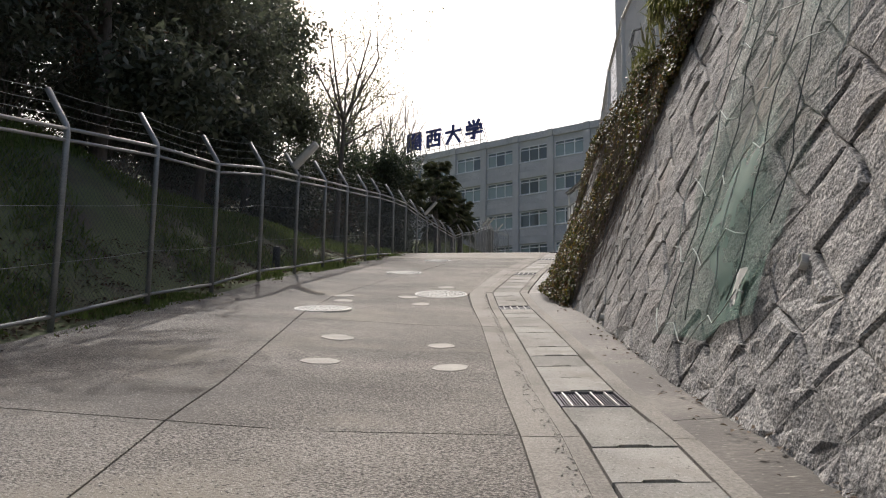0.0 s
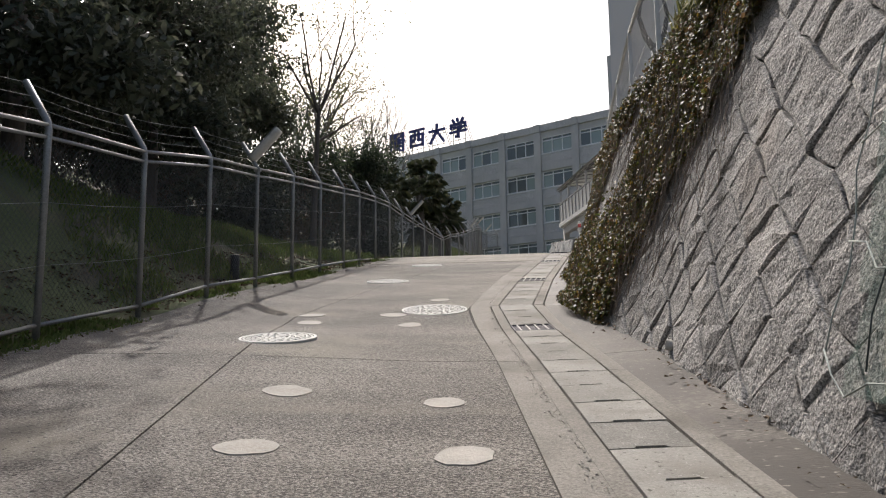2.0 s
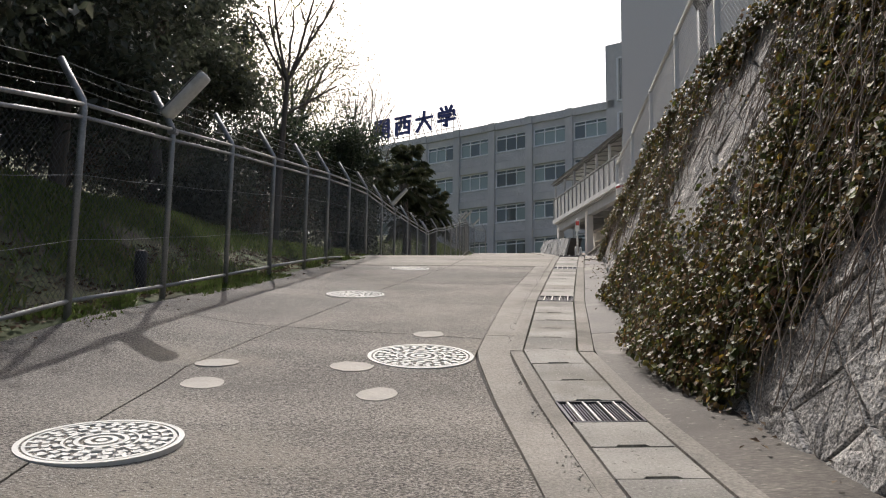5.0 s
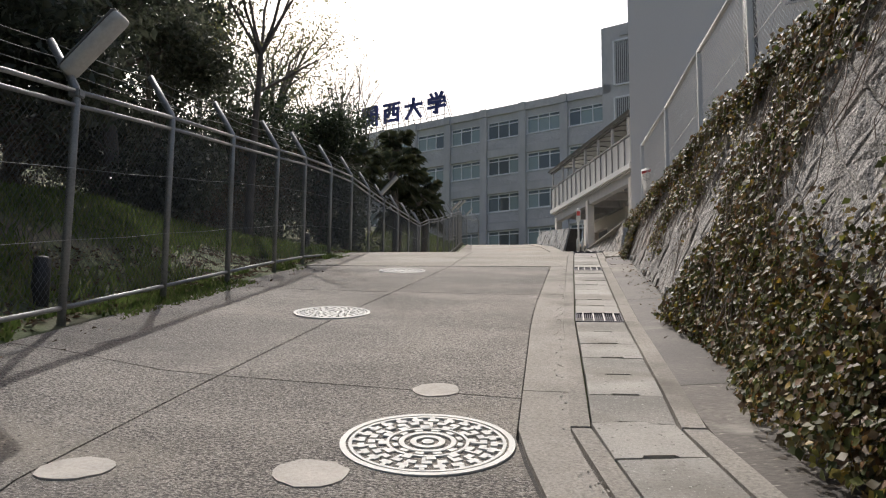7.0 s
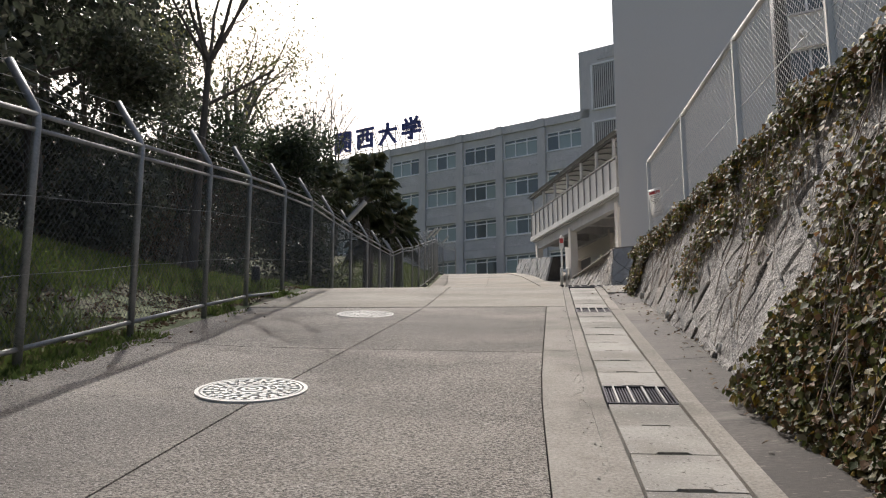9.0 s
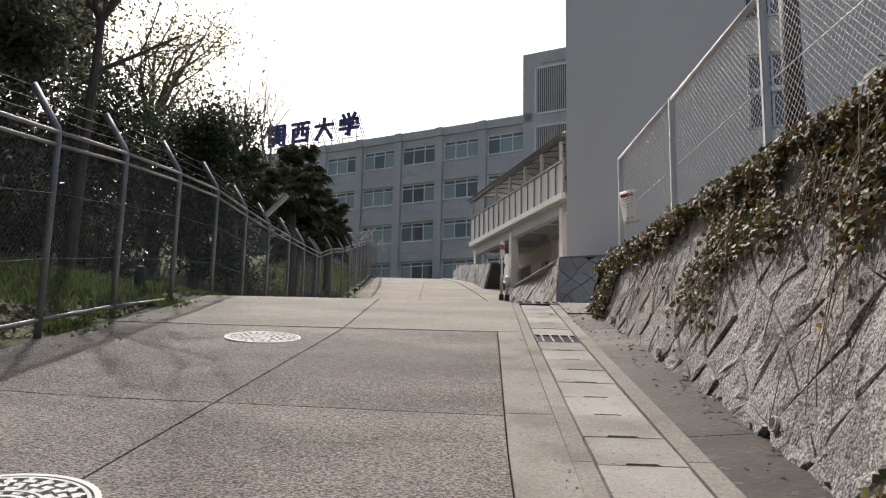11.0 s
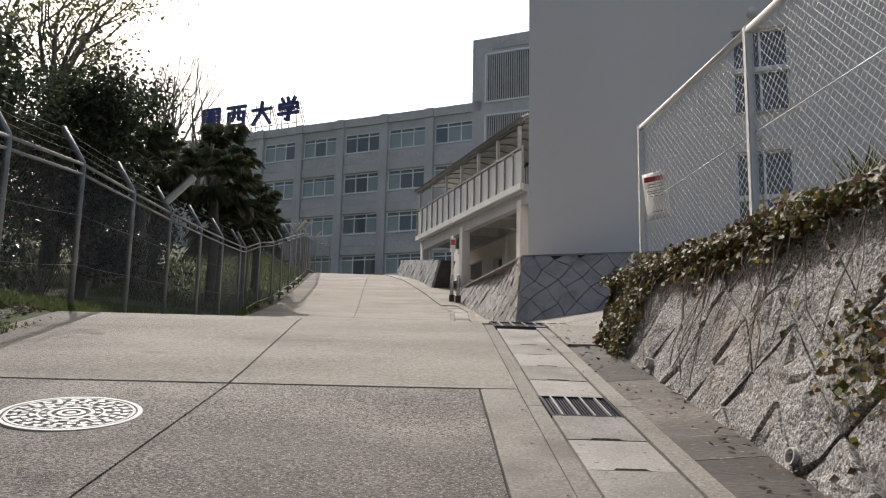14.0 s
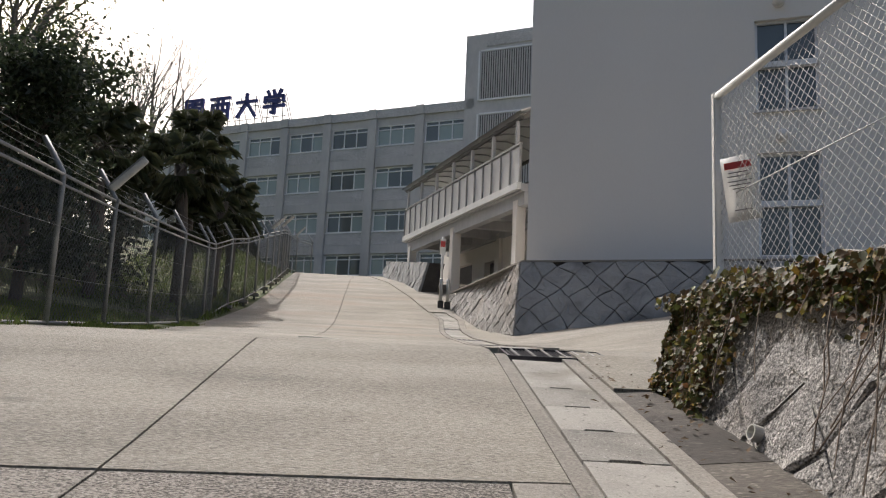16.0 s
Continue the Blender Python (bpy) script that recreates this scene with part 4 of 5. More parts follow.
def lamp(x, y, z, wide=1.0, toward=(0.62, 0.0)):
    thing = empty("fence_lamp", "weathered fluorescent lamp on a fence post, tilted over the road", "lamp", group="lamps on the fence")
    d = Vector((toward[0], toward[1], 0.66)).normalized()
    a = Vector((x - 0.1, y, z + 2.06))
    side = d.cross(Vector((0, 0, 1))).normalized()
    up = side.cross(d)
    rot = Matrix((side, d, up)).transposed().to_4x4()
    m = Matrix.Translation(a + d * 0.33) @ rot
    boxed("housing", m @ pose(0, 0, 0.036), 0.22 * wide, 0.68, 0.03, GALV, thing, 0.02 * wide)
    v, f = [], []
    section = [(-0.105, 0.02), (-0.1, -0.03), (-0.07, -0.055), (0.0, -0.065), (0.07, -0.055), (0.1, -0.03), (0.105, 0.02)]
    for yy, k in ((-0.335, 0.72), (-0.32, 0.92), (-0.29, 1.0), (0.29, 1.0), (0.32, 0.92), (0.335, 0.72)):
        v += [(px * k * wide, yy, pz * k) for px, pz in section]
    f = [(r * 7 + c, r * 7 + c + 1, r * 7 + c + 8, r * 7 + c + 7) for r in range(5) for c in range(6)] + [tuple(range(7))[::-1], tuple(35 + c for c in range(7))]
    ob = made("cover", v, f, LAMPW, thing, "milky dirty plastic cover", shade=True)
    ob.matrix_world = m
    rod("bracket", [(x, y, z + 1.9), a, a + d * 0.1], 0.02, GALV, thing, 6)
    boxed("clamp", pose(x, y, z + 1.88), 0.1, 0.1, 0.07, GALV, thing, 0.01)
    return thing


fence = empty("roadside_fence", "weathered galvanised chain-link fence with outward arms and barbed wire", "fence")
FY = [0.05, 1.85, 3.65, 5.43, 7.2, 9.0, 10.75, 12.5, 14.25, 16.0, 17.72, 19.55, 21.25, 23.2, 25.1, 27.1, 29.1, 31.3, 33.5, 36.5, 38.0, 39.6, 41.2, 42.8, 44.4, 46.0, 47.6, 49.3, 51.2, 53.2, 55.2, 57.4, 59.6, 61.2]
FX = [FENCE_X] * 12 + [-5.19, -5.22, -5.22, -5.22, -5.2, -5.16, -5.15, -5.25, -5.36, -5.2, -5.0, -4.9, -4.8, -4.76, -4.74, -4.76, -4.85, -4.95, -5.1, -5.2, -5.0, -4.3]
FZY = (0, 7.2, 9.0, 10.75, 12.5, 14.25, 16, 17.72, 19.55, 21.25, 23.2, 25.1, 27.1, 29.1, 31.3, 33.5, 36.5, 38)
FZZ = (0.22, 1.57, 1.95, 2.25, 2.65, 2.94, 3.25, 3.56, 3.88, 4.15, 4.42, 4.64, 4.74, 4.84, 4.97, 5.12, 5.4, 5.58)
feet = [Vector((x, y, lerp(y, FZY, FZZ) if y <= 38 else road_z(y) + 0.08)) for x, y in zip(FX, FY)]


def tall(y):
    """The posts' height up to their bend."""
    return lerp(y, (5.4, 7.2, 9.0, 10.75, 16, 17.7, 19.55, 21.2, 25, 40), (2.14, 2.12, 2.05, 1.97, 1.94, 1.90, 1.87, 1.90, 1.92, 1.97))


for i, p in enumerate(feet):
    fence_post(fence, p.x, p.y, p.z, high=tall(p.y), collar=p.y > 36)
for i, (p, q) in enumerate(zip(feet, feet[1:])):
    v, f = [], []
    far = p.y > 27
    mesh_wires(p + Vector((0, 0, 0.12)), q + Vector((0, 0, 0.12)), 1.68, 0.14 if p.y > 44 else 0.1 if far else 0.072, 0.0034 if far else 0.0021, v, f)
    made("wire_mesh", v, f, WIRE, fence)
    hp, hq = tall(p.y), tall(q.y)
    for h, r, m in ((-0.05, 0.021, GALV), (-0.17, 0.019, GALV), (0.11, 0.021, GALV)):
        if h > 0 and 33 < p.y < 37:
            continue
        rod("rail", [p + Vector((0, 0, h if h > 0 else hp + h)), q + Vector((0, 0, h if h > 0 else hq + h))], r, m, fence, 8)
    for h in (0.66, 1.25):
        rod("tension_wire", [p + Vector((0.035, 0, h)), (p + q) / 2 + Vector((0.035, 0, h - 0.012)), q + Vector((0.035, 0, h))], 0.0028, GALV, fence, 4)
    for k in (0.3, 0.62, 0.97):
        o, e = Vector((-0.27 * k, 0, hp - 0.02 + 0.42 * k)), Vector((0, 0, hq - hp))
        sag = Vector((0, 0, -0.02))
        rod("barbed_wire", [p + o, (p * 0.67 + q * 0.33) + o + e * 0.33 + sag, (p * 0.33 + q * 0.67) + o + e * 0.67 + sag, q + o + e], 0.0032, GALV, fence, 4)
lamp(feet[8].x, feet[8].y, feet[8].z)
for i in (16, 25, 27, 32):
    lamp(feet[i].x, feet[i].y, feet[i].z, 0.55)

# ---- white fence on the wall ----
upper = empty("terrace_fence", "white-framed galvanised chain-link fence on top of the stone wall", "fence")
UY = [22.62, 20.64, 18.35, 16.15, 13.95, 11.75, 9.55, 7.35]
ups = []
for y in UY:
    x = 0.84 + 0.115 * max(0, 12.5 - y) - 0.07 * smooth(21, 22.6, y)
    ups.append(Vector((x, y, lerp(y, (18, 20.6, 22.6), (5.06, 5.02, 4.93)))))
for p in ups:
    boxed("post", pose(p.x, p.y, p.z + 0.72), 0.06, 0.05, 1.72, WHITE, upper, 0.008)
for p, q in zip(ups, ups[1:]):
    v, f = [], []
    mesh_wires(p + Vector((0.01, 0, 0.14)), q + Vector((0.01, 0, 0.14)), 1.38, 0.068, 0.0019, v, f)
    made("wire_mesh", v, f, PALEWIRE, upper)
    rod("top_rail", [p + Vector((0, 0, 1.55)), q + Vector((0, 0, 1.55))], 0.028, WHITE, upper, 8)
    rod("tension_wire", [p + Vector((0.01, 0, 0.8)), q + Vector((0.01, 0, 0.8))], 0.004, PALEWIRE, upper, 4)
stump = empty("pruned_tree", "dark pruned tree trunk forked into a loop behind the fence", "tree")
rod("trunk", [(2.25, 20.75, 5.0), (2.22, 20.72, 7.0), (2.2, 20.7, 9.1)], [0.13, 0.11, 0.1], BLACKPIPE, stump, 10)
for sx in (-1, 1):
    rod("limb", [(2.2, 20.7, 9.0), (2.2 + sx * 0.22, 20.7, 9.4), (2.2 + sx * 0.34, 20.72, 9.9), (2.2 + sx * 0.26, 20.7, 10.3), (2.2 + sx * 0.05, 20.7, 10.35)], [0.085, 0.07, 0.055, 0.045, 0.035], BLACKPIPE, stump, 8)
notice = empty("notice", "white laminated notice with a red heading tied to the fence", "notice")
nm = pose(0.83, 22.40, 5.77, 0, 7, 180 - 32)
bm = bmesh.new()
grid = [[(0.21 * (i / 4 - 0.5), 0.012 * math.sin(i * 1.3 + j), 0.44 * (j / 6 - 0.5)) for i in range(5)] for j in range(7)]
v = [p for row in grid for p in row]
f = [(j * 5 + i, j * 5 + i + 1, j * 5 + i + 6, j * 5 + i + 5) for j in range(6) for i in range(4)]
ob = made("sheet", v, f, PAPER, notice, shade=True)
ob.matrix_world = nm @ pose(0, 0.03, 0)
so = ob.modifiers.new("thickness", "SOLIDIFY")
so.thickness = 0.004
for z, wd, h, m in ((0.155, 0.17, 0.045, RED), (0.105, 0.13, 0.005, INK), (0.08, 0.15, 0.005, INK), (0.045, 0.15, 0.005, INK), (0.02, 0.14, 0.005, INK), (-0.005, 0.1, 0.005, INK), (-0.15, 0.11, 0.006, INK)):
    boxed("printed_bar", nm @ pose(0, 0.05, z), wd, 0.006, h, m, notice, label="red printed heading" if m is RED else "line of small black print")

# ---- bridge between the buildings ----
bridge = empty("covered_bridge", "covered footbridge with pale panelled parapet and curved roof", "bridge")
NB, FB = Vector((3.24, 40.9, 0)), Vector((0.37, 52.4, 0))
bl = (FB - NB).length
BR = Matrix.Translation(NB) @ Matrix.Rotation(math.atan2((FB - NB).y, (FB - NB).x), 4, "Z")
boxed("deck", BR @ pose(bl / 2, -1.25, 10.32), bl, 2.5, 0.24, CONC, bridge)
for yy in (-0.28, -2.2):
    boxed("girder", BR @ pose(bl / 2, yy, 9.98), bl, 0.3, 0.42, CONC, bridge)
for i in range(6):
    boxed("cross_beam", BR @ pose(bl * (i + 0.5) / 6, -1.25, 10.02), 0.22, 1.6, 0.34, CONC, bridge)
boxed("edge_beam", BR @ pose(bl / 2, 0.06, 10.36), bl, 0.14, 0.22, WHITE, bridge)
for yy in (0.02, -2.48):
    n = 16
    for i in range(n):
        boxed("panel", BR @ pose(bl * (i + 0.5) / n, yy, 11.08), bl / n - 0.06, 0.03, 1.12, PANELW, bridge)
    for i in range(n + 1):
        boxed("baluster", BR @ pose(bl * i / n, yy + 0.02, 11.1), 0.05, 0.08, 1.22, GALV, bridge)
    boxed("handrail", BR @ pose(bl / 2, yy, 11.74), bl, 0.08, 0.07, GALV, bridge)
    for i in range(7):
        boxed("roof_post", BR @ pose(0.3 + (bl - 0.6) * i / 6, yy, 12.14), 0.12, 0.1, 0.8, CONC, bridge)
    boxed("eave_beam", BR @ pose(bl / 2, yy, 12.58), bl, 0.1, 0.1, DARKALU, bridge)
v, f = [], []
for j in range(9):
    a = math.pi * j / 8
    for k, th in ((0, 0.0), (1, 0.04)):
        for x in (-0.3, bl + 0.2):
            v.append((x, -1.23 + math.cos(a) * (1.42 + th), 12.66 + math.sin(a) ** 2 * 0.42 + th))
f = []
for j in range(8):
    o = 4 * j
    f += [(o, o + 1, o + 5, o + 4), (o + 2, o + 6, o + 7, o + 3), (o, o + 4, o + 6, o + 2), (o + 1, o + 3, o + 7, o + 5)]
ob = made("roof", v, f, PANELW, bridge, shade=False)
ob.matrix_world = BR
for i in range(13):
    pts = [(bl * i / 12, -1.23 + math.cos(math.pi * j / 8) * 1.36, 12.6 + math.sin(math.pi * j / 8) ** 2 * 0.42) for j in range(9)]
    rod("roof_rib", [BR @ Vector(p) for p in pts], 0.03, GALV, bridge, 5)
for t, yy, w in ((0.05, -0.25, 0.32), (0.05, -2.2, 0.32), (0.52, -0.25, 0.34), (0.52, -2.2, 0.3), (0.97, -0.25, 0.32)):
    p = BR @ Vector((bl * t, yy, 0))
    boxed("column", BR @ pose(bl * t, yy, (road_z(p.y) + 9.8) / 2 + 0.0), w, w, 9.8 - road_z(p.y) + 0.4, ANNEX, bridge, 0.015)
under = empty("undercroft_wall", "shaded concrete wall with dark doorway under the bridge", "wall", kind="structure")
UM = frame_at(Vector((2.3, 54.5, 0)), math.atan2(-13.5, 3.0))
wall_with_holes("wall_panel", UM, 13.2, 5.0, 10.3, [(2.0, 4.2, 5.5, 9.2), (5.6, 6.6, 6.0, 9.0), (8.2, 10.4, 6.8, 8.7)], 0.25, ANNEX, under)
boxed("dark_back", UM @ pose(6.5, 0.6, 7.6), 13.0, 0.1, 5.4, DARKALU, under)
for i in range(12):
    boxed("louvre", UM @ pose(9.3, 0.1, 6.9 + 0.15 * i, 25), 2.2, 0.1, 0.02, CONC, under)
for i, (x, y) in enumerate(((1.05, 42.6), (1.25, 42.4))):
    thing = empty("bollard", "slim polished steel bollard on a dark foot", "bollard", group="bollards by the bridge")
    rod("post", [(x, y, road_z(y)), (x, y, road_z(y) + 0.95), (x, y, road_z(y) + 1.0)], [0.06, 0.06, 0.02], BRIGHT, thing, 10)
    boxed("foot", pose(x, y, road_z(y) + 0.12), 0.18, 0.18, 0.26, BLACKPIPE, thing, 0.01)
pole = empty("sign_pole", "slim pole with a faded red-and-white sign", "sign")
px, py = 1.2, 44.0
rod("post", [(px, py, road_z(py) - 0.1), (px, py, 9.1)], 0.045, WHITE, pole, 8)
boxed("sign_plate", pose(px, py - 0.06, 8.75), 0.2, 0.02, 0.55, WHITE, pole, 0.004)
boxed("red_bar", pose(px, py - 0.075, 8.85), 0.16, 0.01, 0.2, RED, pole)


# ---- rough stones ----
def stones(parent, at, u0, u1, v0, v1, a, b, jit, mat, inset, proud, seed, keep, name="stone", single=None, cap=300):
    """Diamond-laid stones on a surface at(u, v, out); v0 and v1 give the foot and top at u."""
    g = random.Random(seed)
    knots = {}

    def knot(i, j):
        if (i, j) not in knots:
            k = jit * (1.5 if (i - j) * a > 14.5 else 1.0)
            knots[i, j] = ((i - j) * a + g.uniform(-k, k), (i + j) * b + g.uniform(-k, k))
        return knots[i, j]

    mids = {}

    def mid(p, q):
        key = (min(p, q), max(p, q))
        if key not in mids:
            (x0, y0), (x1, y1) = knot(*p), knot(*q)
            mids[key] = ((x0 + x1) / 2 + g.uniform(-jit, jit) * 0.25, (y0 + y1) / 2 + g.uniform(-jit, jit) * 0.25)
        return mids[key]

    made_ones, rest_v, rest_f = 0, [], []
    span = int((u1 - u0) / a) + 40
    for i in range(-span, span):
        for j in range(-span, span):
            cu, cv = (i - j) * a, (i + j + 1) * b
            if not (u0 - a * 0.9 < cu < u1) or not (v0(cu) - b * 0.9 < cv < v1(cu) + b * 0.55):
                continue
            c = [(i, j), (i + 1, j), (i + 1, j + 1), (i, j + 1)]
            ring8 = []
            for k in range(4):
                ring8 += [knot(*c[k]), mid(c[k], c[(k + 1) % 4])]
            ring8 = [(max(u, u0), min(v, v1(u))) for u, v in ring8]
            mu, mv = sum(p[0] for p in ring8) / 8, sum(p[1] for p in ring8) / 8
            tilt_u, tilt_v = g.uniform(-0.045, 0.045), g.uniform(-0.045, 0.045)
            base = proud * g.uniform(0.5, 1.2)
            vs, gap = [], inset * (0.5 if cu > 14.5 else 1.0)
            for s, out, rough in ((1 - gap, -0.09, 0.0), (1 - gap * 1.3, base * 0.7, 0.007), (0.86, base * 1.0, 0.011), (0.48, base * 1.04, 0.013)):
                for u, v in ring8:
                    uu, vv = mu + (u - mu) * s + g.uniform(-rough, rough), mv + (v - mv) * s + g.uniform(-rough, rough)
                    o = out + (tilt_u * (uu - mu) + tilt_v * (vv - mv) + g.uniform(-rough, rough)) * (out > 0)
                    vs.append(at(uu, vv, o))
            vs.append(at(mu, mv, base * 1.06 + g.uniform(-0.012, 0.012)))
            fs = [(r * 8 + k, r * 8 + (k + 1) % 8, r * 8 + 8 + (k + 1) % 8, r * 8 + 8 + k) for r in range(3) for k in range(8)] + [(24 + k, 24 + (k + 1) % 8, 32) for k in range(8)]
            if (single is None or single(cu)) and made_ones < cap:
                made_ones += 1
                origin = Vector(vs[-1])
                ob = made(name, [Vector(p) - origin for p in vs], fs, mat, parent)
                ob.location = origin
            else:
                o = len(rest_v)
                rest_v += vs
                rest_f += [tuple(o + k for k in q) for q in fs]
    if rest_v:
        ob = made("stone_rest", rest_v, rest_f, mat, parent)
        ob["kind"] = "stuff"


# ---- ivy ----
def ivy_cover(y, z):
    """How thickly the ivy lies at a place on the wall, 0 to 1."""
    n = noise.noise((y * 0.8, z * 0.9, 3.1)) * 0.5 + noise.noise((y * 2.3, z * 2.3, 8.0)) * 0.35
    edge = lerp(z, (1.9, 2.2, 2.9, 3.5, 4.4, 5.2), (10.9, 10.6, 10.0, 9.2, 8.2, 7.4)) + 0.35 * n
    base = road_z(y)
    dense = smooth(edge - 0.15, edge + 0.25, y) * (1 - smooth(11.1, 11.8, y + n * 1.5 + 0.15 * (z - 3.0)))
    off = 15.9 - 0.95 * (z - 3.0) - y + n * 0.6
    band = 0.5 * smooth(0.0, 0.3, off) * (1 - smooth(0.9, 1.6, off))
    foot = 0.7 * smooth(0.0, 0.3, off) * (1 - smooth(0.55, 1.0, z - base + n * 0.5)) * smooth(10.8, 11.4, y)
    thin = 0.4 * smooth(0.1, 0.3, n) * smooth(11.0, 11.5, y) * (1 - smooth(15.5, 16.0, y))
    mid = max(band, foot, thin)
    top = smooth(4.7, 4.95, z + n * 0.5 - 0.1 * smooth(18, 20, y)) * smooth(6.6, 7.6, y)
    hang = 0.5 * smooth(3.75, 4.55, z + 0.5 * n) * smooth(-0.2, 0.2, n) * smooth(14.5, 15.5, y) * (1 - smooth(18.0, 19.6, y))
    end = smooth(21.75, 22.35, y + 0.35 * (z - 4.4) + n * 0.3) * 0.95
    return max(dense, mid, top, hang, end)


g = np.random.default_rng(21)
pts, nrm, size = [], [], []
lump = random.Random(3)
tries = 0
while len(pts) < 100000 and tries < 900000:
    tries += 1
    y = lump.uniform(6.6, 22.9)
    z = lump.uniform(1.7, 5.26)
    if z < road_z(y) - 0.02 or lump.random() > ivy_cover(y, min(z, 5.1)):
        continue
    bulge = 0.085 + 0.09 * noise.noise((y * 1.6, z * 1.6, 1.0)) + 0.06 * noise.noise((y * 5, z * 5, 2.0))
    toe = math.exp(-max(0.0, z - road_z(y)) / 0.4) * (0.36 * math.exp(-((y - 12.0) / 0.9) ** 2) + 0.2 * math.exp(-((y - 15.2) / 0.5) ** 2))
    if z > 5.0:
        p = wall_point(y, 5.0) + Vector((lump.uniform(-0.2, 0.45), 0, (z - 5.0) * (0.45 + 0.6 * noise.noise((y * 1.3, 0, 5))) - 0.03))
    else:
        p = wall_point(min(y, 22.75), z, max(0.0, lump.uniform(0.15, 1.0) * max(0.05, bulge) + 0.03) + toe * lump.uniform(0.3, 1.0))
    pts.append(tuple(p))
    nrm.append((-1.0 + lump.gauss(0, 0.55), -0.25 + lump.gauss(0, 0.6), 0.55 + lump.gauss(0, 0.5)))
    size.append(lump.uniform(0.026, 0.06))
for _ in range(4200):
    y = 22.35 + abs(lump.gauss(0, 0.38))
    top_z = 5.08 - 1.05 * (y - 22.35)
    x = 0.7 + 0.28 * (y - 22.35) + lump.gauss(0, 0.13)
    z = lump.uniform(road_z(y) + 0.02, max(road_z(y) + 0.1, top_z - abs(x - 0.75) * 0.5))
    pts.append((x + 0.12 * (z - 4.6), y, z))
    nrm.append((-0.6 + lump.gauss(0, 0.6), -0.3 + lump.gauss(0, 0.6), 0.7 + lump.gauss(0, 0.4)))
    size.append(lump.uniform(0.025, 0.06))
vv, tt = leaves(np.array(pts), np.array(size), np.array(nrm), 0.7, 0.85, 4, 0.2)
tagged(leaf_object("ivy", vv, tt, IVY), "brown-green ivy hanging over the stone wall", "ivy", kind="stuff")
v, f = [], []
for i in range(1600):
    y = lump.uniform(8.5, 22.6)
    z = lump.uniform(2.6, 5.1)
    if ivy_cover(y, z) < 0.25:
        continue
    path, h = [], lump.uniform(0.02, 0.12)
    d = lump.uniform(-0.25, 0.25)
    for k in range(lump.randint(4, 9) if y < 16.5 else lump.randint(3, 5)):
        if z < road_z(y) + 0.1:
            break
        path.append(wall_point(min(y, 22.7), z, h + lump.uniform(0.0, 0.05)))
        y += d * 0.3 + lump.uniform(-0.09, 0.09)
        z -= lump.uniform(0.08, 0.26)
    if len(path) > 2:
        tube(path, lump.uniform(0.0015, 0.0042), 4, v, f, cap=False)
tagged(made("ivy_stem", v, f, STEM), "dry brown ivy runners trailing down the stones", "ivy", kind="stuff")

# ---- green net with ropes ----
net = empty("rockfall_net", "faded green netting held by pale ropes over the stones", "net")


def net_at(u, v, out=0.05):
    """u from 0 to 1 along the road, v from 0 to 1 up the wall, on the leaning patch."""
    y = 4.02 + 2.05 * u
    zb = lerp(u, (0, 0.45, 0.55, 1), (1.55, 1.52, 1.42, 1.5))
    return wall_point(y + 0.25 * v - 0.1 * u * v, zb + v * (4.75 - zb), out + 0.02 * math.sin(u * 9 + v * 13))


v = [net_at(i / 24, j / 30, 0.075 + 0.02 * noise.noise((i * 0.9, j * 0.9, 0))) for j in range(31) for i in range(25)]
f = [(j * 25 + i, j * 25 + i + 1, j * 25 + i + 26, j * 25 + i + 25) for j in range(30) for i in range(24) if not (i < 5 and j < 16 - 3 * i) and not (i > 22 and j < 4)]
sheet = made("net_sheet", v, f, NETGREEN, net, shade=True)
for i in range(7):
    u = i / 6
    v, f = tube([net_at(u + 0.015 * math.sin(k * 2.1 + i), (0.03 if i > 1 else 0.35 - 0.2 * i) + (0.97 - (0.03 if i > 1 else 0.35 - 0.2 * i)) * k / 14, 0.14) for k in range(15)], 0.004, 5)
    made("rope", v, f, ROPE if i % 3 == 0 else DARKROPE, net, shade=True)
for j in range(7):
    t = 0.03 + j * 0.155
    v, f = tube([net_at((0.0 if j > 2 else 0.2) + (1.0 if j > 2 else 0.8) * k / 12, t + 0.02 * math.sin(k * 1.7 + j) - 0.03 * math.sin(k / 12 * 3.1416), 0.15) for k in range(13)], 0.0045, 5)
    made("rope", v, f, ROPE, net, shade=True)


v = [net_at(0.3 + 0.085 * (i / 5) * (0.4 + 0.15 * j), 0.02 + 0.07 * (j / 4) + 0.006 * math.sin(i * 3), 0.115 + 0.01 * math.sin(i * 1.6 + j * 1.1)) for j in range(5) for i in range(6)]
flap = made("torn_flap", v, [(j * 6 + i, j * 6 + i + 1, j * 6 + i + 7, j * 6 + i + 6) for j in range(4) for i in range(5)], LAMPW, net, "torn flap of pale plastic sheet", shade=True)


def weep_pipe(y, z):
    c = wall_point(y, z, 0.03)
    v, f = [], []
    ring(v, f, 0.034, 0.042, -0.1, 0.03, seg=20)
    ob = made("weep_pipe", v, f, LAMPW)
    tagged(ob, "pale plastic drain pipe end in the stone wall", "drain pipe", group="weep pipes")
    ob.matrix_world = Matrix.Translation(c) @ pose(0, 0, 0, 0, -75, 0)
    v, f = [], []
    ring(v, f, 0.001, 0.035, -0.09, -0.05, seg=16)
    inner = made("dark_mouth", v, f, PIT, ob)


for y, z in ((4.14, 1.80), (8.6, 1.77), (16.66, 3.36), (19.16, 3.8), (21.4, 4.24)):
    weep_pipe(y, z)

# ---- woods behind the fence ----
EV = "dense dark evergreen tree on the bank behind the fence"
